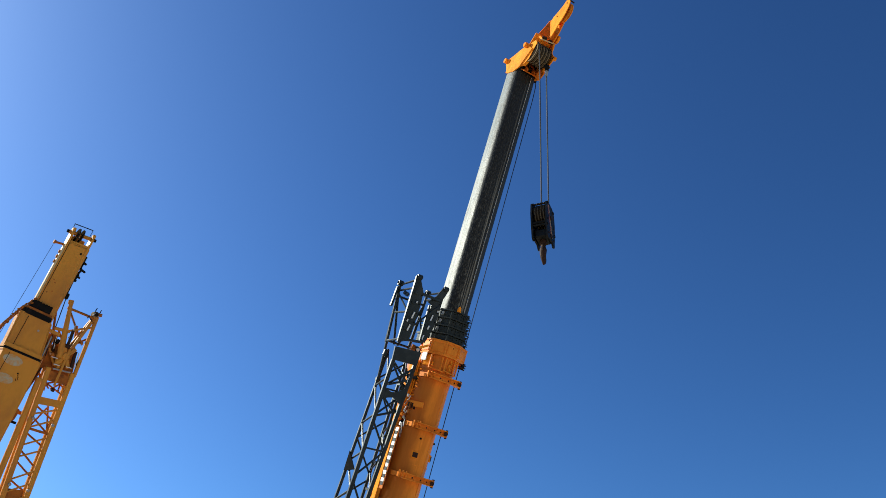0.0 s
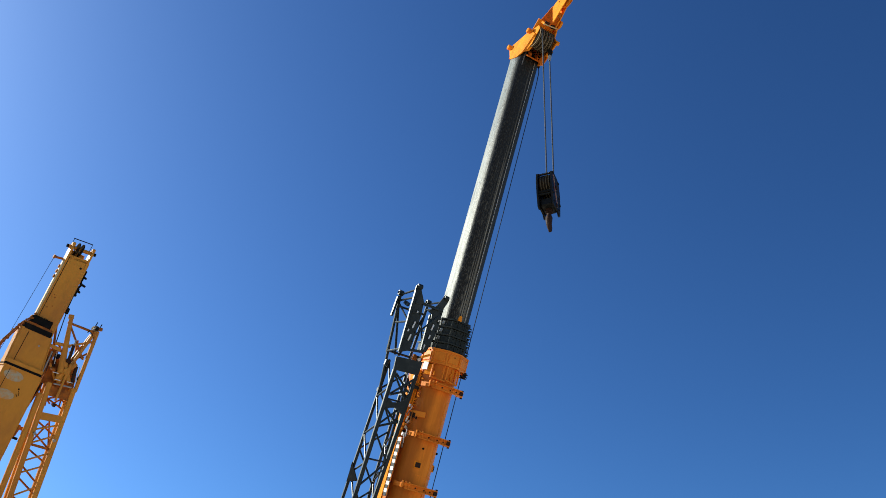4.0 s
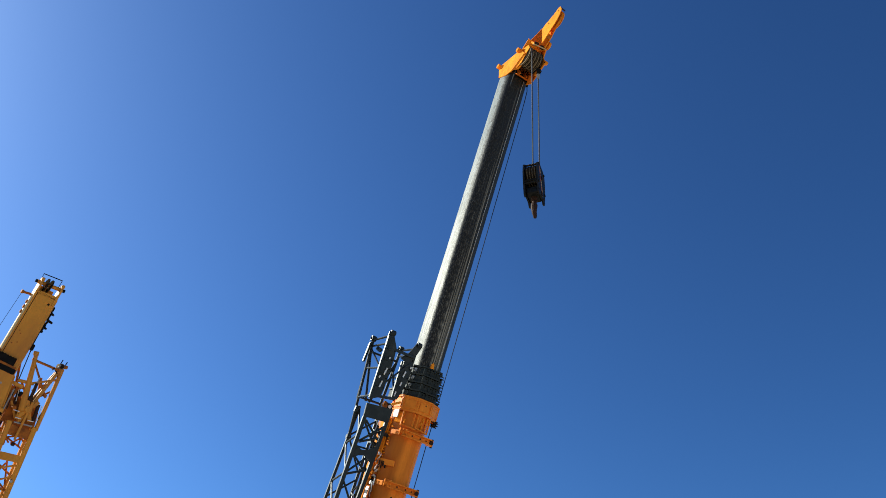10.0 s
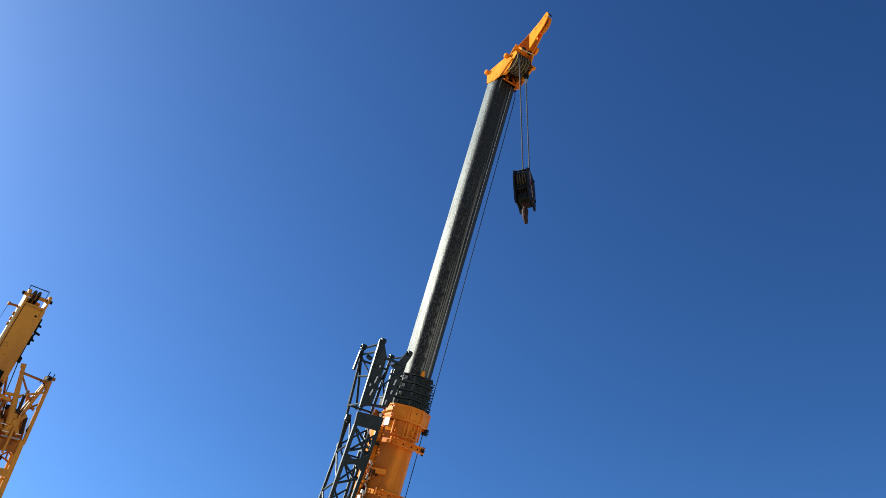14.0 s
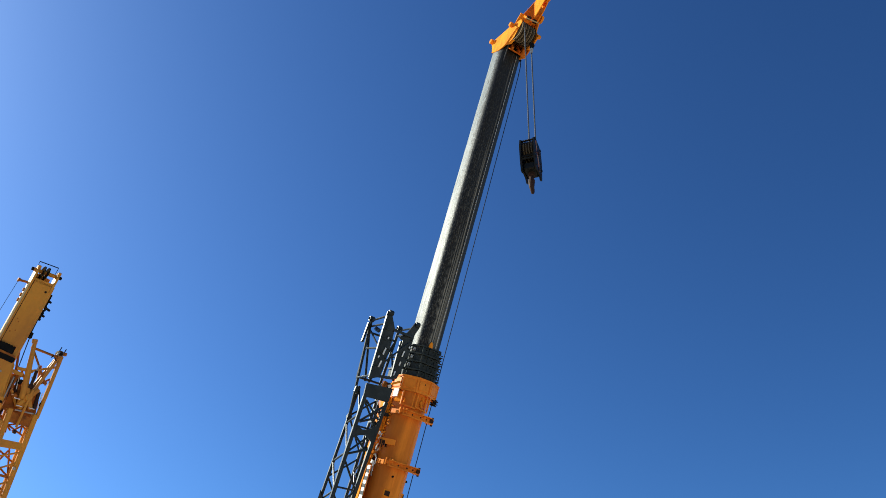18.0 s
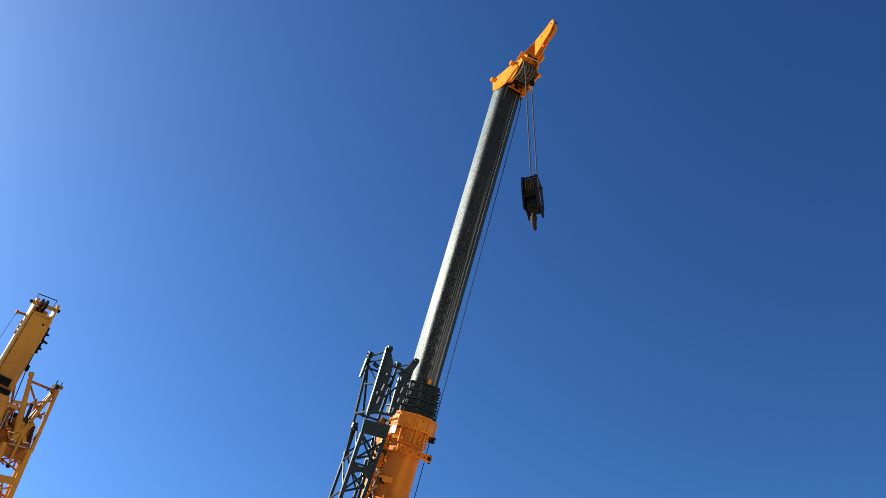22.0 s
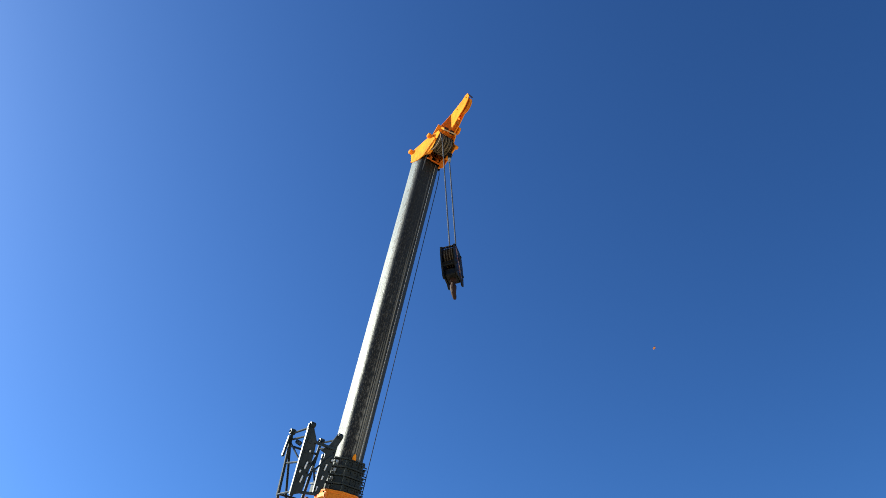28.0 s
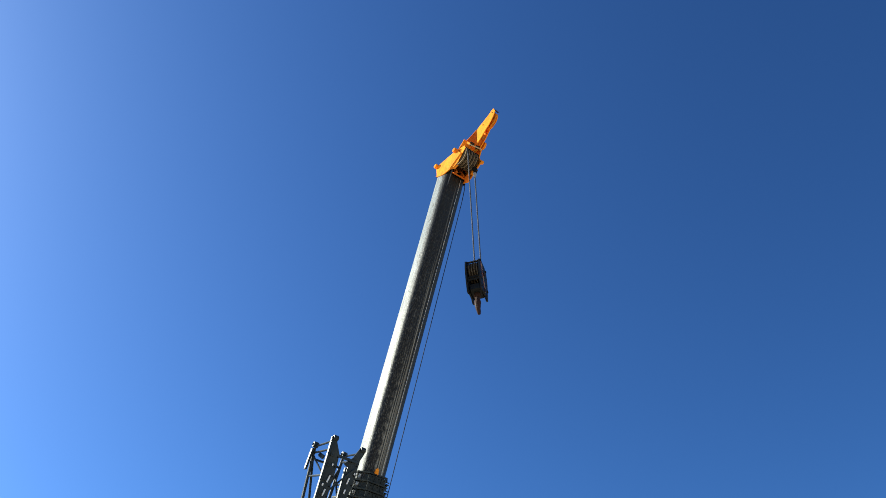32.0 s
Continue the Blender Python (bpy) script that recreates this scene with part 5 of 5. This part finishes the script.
    for p_, q_ in (((0.90, -0.88), (1.28, -1.44)), ((1.24, -0.86), (0.92, -1.46))):
        one("casting_arm", bar, yellow, (p_[0], yf - 0.05, p_[1]), (q_[0], yf - 0.05, q_[1]), 0.11, 0.05, bevel=0.012)
    one("casting_boss", rod, yellow, (1.07, yf - 0.12, -1.16), (1.07, yf, -1.16), 0.10, 14, bevel=0.012)
    # glints on the dark metal, put in as thin white pipes and a rod
    for x, z in ((0.72, -1.32), (1.2, -1.42), (0.86, -1.48)):
        one("glint_pipe", rod, white, (x, yf - 0.09, z), (x + 0.16, yf - 0.09, z + 0.02), 0.012, 8)
    one("side_rod", rod, white, (1.36, yf - 0.08, -0.92), (1.43, yf - 0.08, -1.36), 0.014, 8)
    one("web_plate", face_slab, rust_orange, [(0.62, -1.0), (0.90, -0.75), (1.45, -1.1), (1.58, -1.62), (0.62, -1.68)], yb - 0.05, yb, bevel=0.008)
    one("web_plate", face_slab, yellow, [(0.36, -0.62), (0.66, -0.62), (0.66, -0.72), (0.36, -0.72)], yf - 0.02, yf + 0.02, bevel=0.006)
    one("web_plate", face_slab, rust_orange, [(0.40, -0.72), (0.62, -0.72), (0.58, -1.6), (0.44, -1.6)], yf + 0.1, yf + 0.14, bevel=0.006)
    one("tip_hook", bar, rust, (1.16, yf - 0.04, 0.16), (1.30, yf - 0.04, 0.04), 0.03, 0.03)
    one("tip_hook", bar, rust, (1.12, yf - 0.04, 0.08), (1.17, yf - 0.04, 0.17), 0.03, 0.03)
    one("pipe", rod, bare, (0.48, yf, -0.8), (0.50, yf, -1.5), 0.022, 8)
    # bands across
    one("band", face_slab, rust_orange, [(0.74, -1.68), (1.56, -1.62), (1.62, -1.88), (0.80, -1.96)], yf - 0.03, yf + 0.03, bevel=0.01)
    one("band", face_slab, yellow, [(0.83, -2.44), (1.58, -2.32), (1.63, -2.51), (0.87, -2.65)], yf - 0.05, yf + 0.03, bevel=0.01)
    one("band_pipe", rod, bare, (0.90, yf - 0.06, -1.60), (1.40, yf - 0.06, -1.52), 0.022, 8)
    # chords
    low = -9.5
    L0, L1, R0, R1 = (0.80, -1.6), (1.87, low), (1.50, -1.5), (2.37, low)
    for (x0, z0), (x1, z1) in ((L0, L1), (R0, R1)):
        for y in (yf, yb):
            one("chord", bar, yellow, (x0, y, z0), (x1, y, z1), 0.14, 0.11, bevel=0.016)
    one("side_tube", bar, yellow, (0.69, yf - 0.05, -1.96), (1.34, yf - 0.05, low), 0.15, 0.12, bevel=0.03)

    def on(side, z):
        (x0, z0), (x1, z1) = (L0, L1) if side == "l" else (R0, R1)
        f = (z - z0) / (z1 - z0)
        return x0 + (x1 - x0) * f
    def brace(f, z0, g, z1, y, m, r):
        """A brace between two places across the jib (0: one chord, 1: the other)."""
        a, b = (on("l", z) + (on("r", z) - on("l", z)) * k for k, z in ((f, z0), (g, z1)))
        one("brace", rod, m, (a, y, z0), (b, y, z1), r, 8)
    # bay with crossed braces, then bays of two shallow braces and a steep one behind
    for f, z0, g, z1, m in ((1, -2.56, 0, -2.93, yellow), (1, -2.86, 0, -3.31, yellow), (0, -2.62, 1, -2.88, rust_orange), (0, -2.91, 1, -3.27, rust_orange), (0.62, -2.54, 0.95, -3.22, rust_orange), (0.62, -2.62, 0.2, -3.24, rust_orange)):
        brace(f, z0, g, z1, yf if m is yellow else yb, m, 0.026)
    one("cross_bar", bar, rust_orange, (on("l", -3.31), yf + 0.06, -3.31), (on("r", -3.27), yf + 0.06, -3.27), 0.07, 0.05, bevel=0.008)
    for k in range(5):
        z = -3.35 - 1.27 * k
        for f, z0, g, z1, m in ((1, 0.0, 0, -0.44, yellow), (1, -0.35, 0, -0.76, yellow), (0, -0.04, 1, -0.28, rust_orange), (0, -0.48, 1, -0.86, rust_orange), (1, -0.92, 0, -1.38, yellow), (0, -0.80, 1, -1.13, rust_orange)):
            brace(f, z + z0, g, z + z1, yf if m is yellow else yb, m, 0.026)
        for s in ("l", "r"):
            for d in (0.1, 0.75):
                one("brace", rod, rust_orange, (on(s, z - d), yf, z - d), (on(s, z - d - 0.6), yb, z - d - 0.6), 0.02, 8)
    for z in (-3.02, -4.82, -6.6):
        for s in ("l", "r"):
            x = on(s, z) + (0.05 if s == "l" else -0.05)
            one("clamp", rod, bare, (x, yf - 0.11, z), (x, yf - 0.06, z), 0.045, 12, bevel=0.008)
    one("end_plate", face_slab, rust_orange, [(1.25, -4.94), (1.74, -4.86), (1.80, -5.16), (1.30, -5.24)], yf + 0.02, yf + 0.07, bevel=0.01)
    for z0, z1 in ((-1.84, -2.12),):
        for p, q in (((0.72, z0), (1.15, z1)), ((1.58, z0 + 0.2), (1.2, z1)), ((0.74, z1 - 0.05), (1.5, z0 + 0.1)), ((1.6, z1 + 0.12), (1.15, z0 + 0.08)), ((0.95, z0 + 0.1), (1.05, z1 - 0.1)), ((0.76, z0 - 0.1), (1.55, z1 - 0.02)), ((1.35, z0 + 0.16), (1.42, z1 + 0.02)), ((0.74, z0 - 0.02), (1.0, z1 - 0.16))):
            one("brace", rod, rust_orange, (p[0], yb, p[1]), (q[0], yb, q[1]), 0.024, 8)
    for z in (-3.0, -5.6, -8.4):
        one("mounting_arm", bar, rust_orange, (0.45, -0.05, z), (on("l", z), -0.05, z), 0.10, 0.10, bevel=0.012)


build_yellow_jib()

# ---- butterfly ----
butterfly = thing("butterfly", pose(-3, -2, 2.2), "small orange and brown butterfly in flight", "butterfly")
bm = bmesh.new()
rod(bm, (0, -0.011, 0), (0, 0.009, 0), 0.0034, 10, r2=0.002)
bmesh.ops.create_icosphere(bm, subdivisions=1, radius=0.002, matrix=Matrix.Translation((0, -0.012, 0)))
part("body", bm, insect_orange, butterfly)
for s in (-1, 1):
    single("antenna", rod, insect_brown, butterfly, (0, -0.013, 0), (s * 0.005, -0.021, 0.003), 0.0003, 5)
wings = []
for s in (-1, 1):
    w = single("wing", prism, wing_orange, butterfly, [(0, -0.008), (s * 0.012, -0.018), (s * 0.024, -0.019), (s * 0.027, -0.014), (s * 0.022, -0.002), (s * 0.019, 0.009), (s * 0.012, 0.014), (s * 0.004, 0.010), (0, 0.004)][::s], -0.0002, 0.0002)
    single("wing_edge", prism, insect_brown, w, [(s * 0.020, -0.0183), (s * 0.0245, -0.0195), (s * 0.0278, -0.0142), (s * 0.0226, -0.0018), (s * 0.0205, -0.002), (s * 0.0225, -0.010)][::s], -0.0009, 0.0006)
    # one wing's underside is pale: its sheen is put into the colour
    single("wing_underside", prism, wing_sheen if s > 0 else wing_warm, w, [(0, -0.007), (s * 0.012, -0.0165), (s * 0.022, -0.0175), (s * 0.0205, -0.002), (s * 0.017, 0.008), (s * 0.011, 0.012), (s * 0.004, 0.009), (0, 0.003)][::s], -0.0007, -0.0004)
    wings.append((w, s))


for ob in butterfly.children_recursive:
    ob.data.transform(Matrix.Scale(1.3, 4))

TILT = {3: (40, 0), 5: (30, 6), 6: (8, 34), 7: (25, -14), 8: (20, 10), 9: (30, 20)}    # lean of the butterfly at its tenths of a second


midge = thing("flying_insect", pose(2.4, -1.2, 2.0), "tiny pale winged insect in flight", "insect")
bm = bmesh.new()
bmesh.ops.create_icosphere(bm, subdivisions=2, radius=0.0011, matrix=Matrix.Diagonal((0.8, 2.2, 0.8, 1)))
part("body", bm, insect_brown, midge)
for s in (-1, 1):
    single("wing", prism, white, midge, [(0, -0.0012), (s * 0.0022, -0.0026), (s * 0.0036, -0.0018), (s * 0.0034, 0.0004), (0, 0.0008)][::s], 0.0006, 0.0009, label="pale wing")


def motions():
    times = [0.5 * i for i in range(22)] + [11.6, 12.6, 13.6, 15.8, 17, 18.2, 20.3, 22.0, 24.2, 26.5, 29.0, 31.0, 32.0]
    walk(top_section, [(t, Matrix.Translation((0, 0, K + slide(t)))) for t in times])
    walk(hook, [(t, block_pose(t)) for t in times])
    paths = {t: rope_path(t) for t in times if t > 10.4 or t == int(t)}
    for i, ob in enumerate(rope_pieces):
        walk(ob, [(t, piece_pose(i, p)) for t, p in paths.items()])
    flight = ((0, -3.000, -2.000, 2.200), (10, -2.000, -3.000, 1.900), (19, 2.200, -1.600, 2.000), (20.8, 0.700, -0.500, 2.200), (21.3, 0.168, 0.630, 3.210), (21.5, -0.066, 1.175, 3.236), (21.6, -0.176, 1.523, 3.600), (21.7, -0.396, 1.777, 3.855),
              (21.8, -0.630, 1.868, 4.057), (21.9, -0.885, 1.878, 4.295), (22.2, -1.540, 1.680, 5.100), (23.5, -1.000, -1.000, 3.600), (25.5, 1.600, -0.900, 2.000), (27.2, 2.600, 2.400, 2.200), (27.6, 7.581, 10.374, 6.188), (27.8, 5.662, 9.827, 7.461),
              (27.9, 4.784, 9.337, 8.155), (28, 3.961, 8.738, 8.757), (28.1, 3.587, 8.970, 9.950), (28.2, 3.133, 8.599, 11.615), (28.3, 2.706, 7.486, 13.076), (28.6, 1.470, 2.520, 8.950), (29.2, 2.520, 2.520, 9.370),
              (29.5, 3.083, 3.931, 8.354), (29.6, 3.410, 5.332, 7.743), (29.7, 3.778, 6.077, 7.108), (29.8, 4.215, 6.594, 6.510), (30.1, 2.600, 3.000, 3.200), (32, 3.400, -1.500, 2.400))
    rows = []
    for k, (t, x, y, z) in enumerate(flight):
        if 21.2 < t < 22:
            rows.append((t, pose(x, y, z, *TILT[round(t * 10) % 10], 4)))
        else:
            rows.append((t, pose(x, y, z, 20 * math.sin(k), 25 * math.cos(1.7 * k), 60 + 30 * math.sin(0.9 * k))))
    walk(butterfly, rows)
    walk(midge, [(t, pose(x, y, z, 10, 12, 40)) for t, x, y, z in ((0, 2.4, -1.2, 2.0), (29.3, 2.2, -0.6, 2.6), (29.7, 1.75, 1.10, 5.05), (29.9, 1.271, 1.781, 4.948), (30.0, 1.148, 1.912, 4.921), (30.1, 1.058, 1.991, 4.904), (30.5, 0.6, -0.6, 3.6), (32, -1.6, -1.8, 2.2))])
    for w, s in wings:
        beat = [(0, 30)] + [(t, 8 if k % 2 else 38) for k, t in enumerate([21.3 + 0.1 * i for i in range(8)])] + [(25, 20)]
        beat += [(t, 55 if k % 2 else -12) for k, t in enumerate([27.7 + 0.1 * i for i in range(8)])] + [(t, 55 if k % 2 else -12) for k, t in enumerate([29.4 + 0.1 * i for i in range(6)])] + [(32, 20)]
        walk(w, [(t, pose(0, 0, 0, 0, -s * a, 0)) for t, a in beat])


motions()
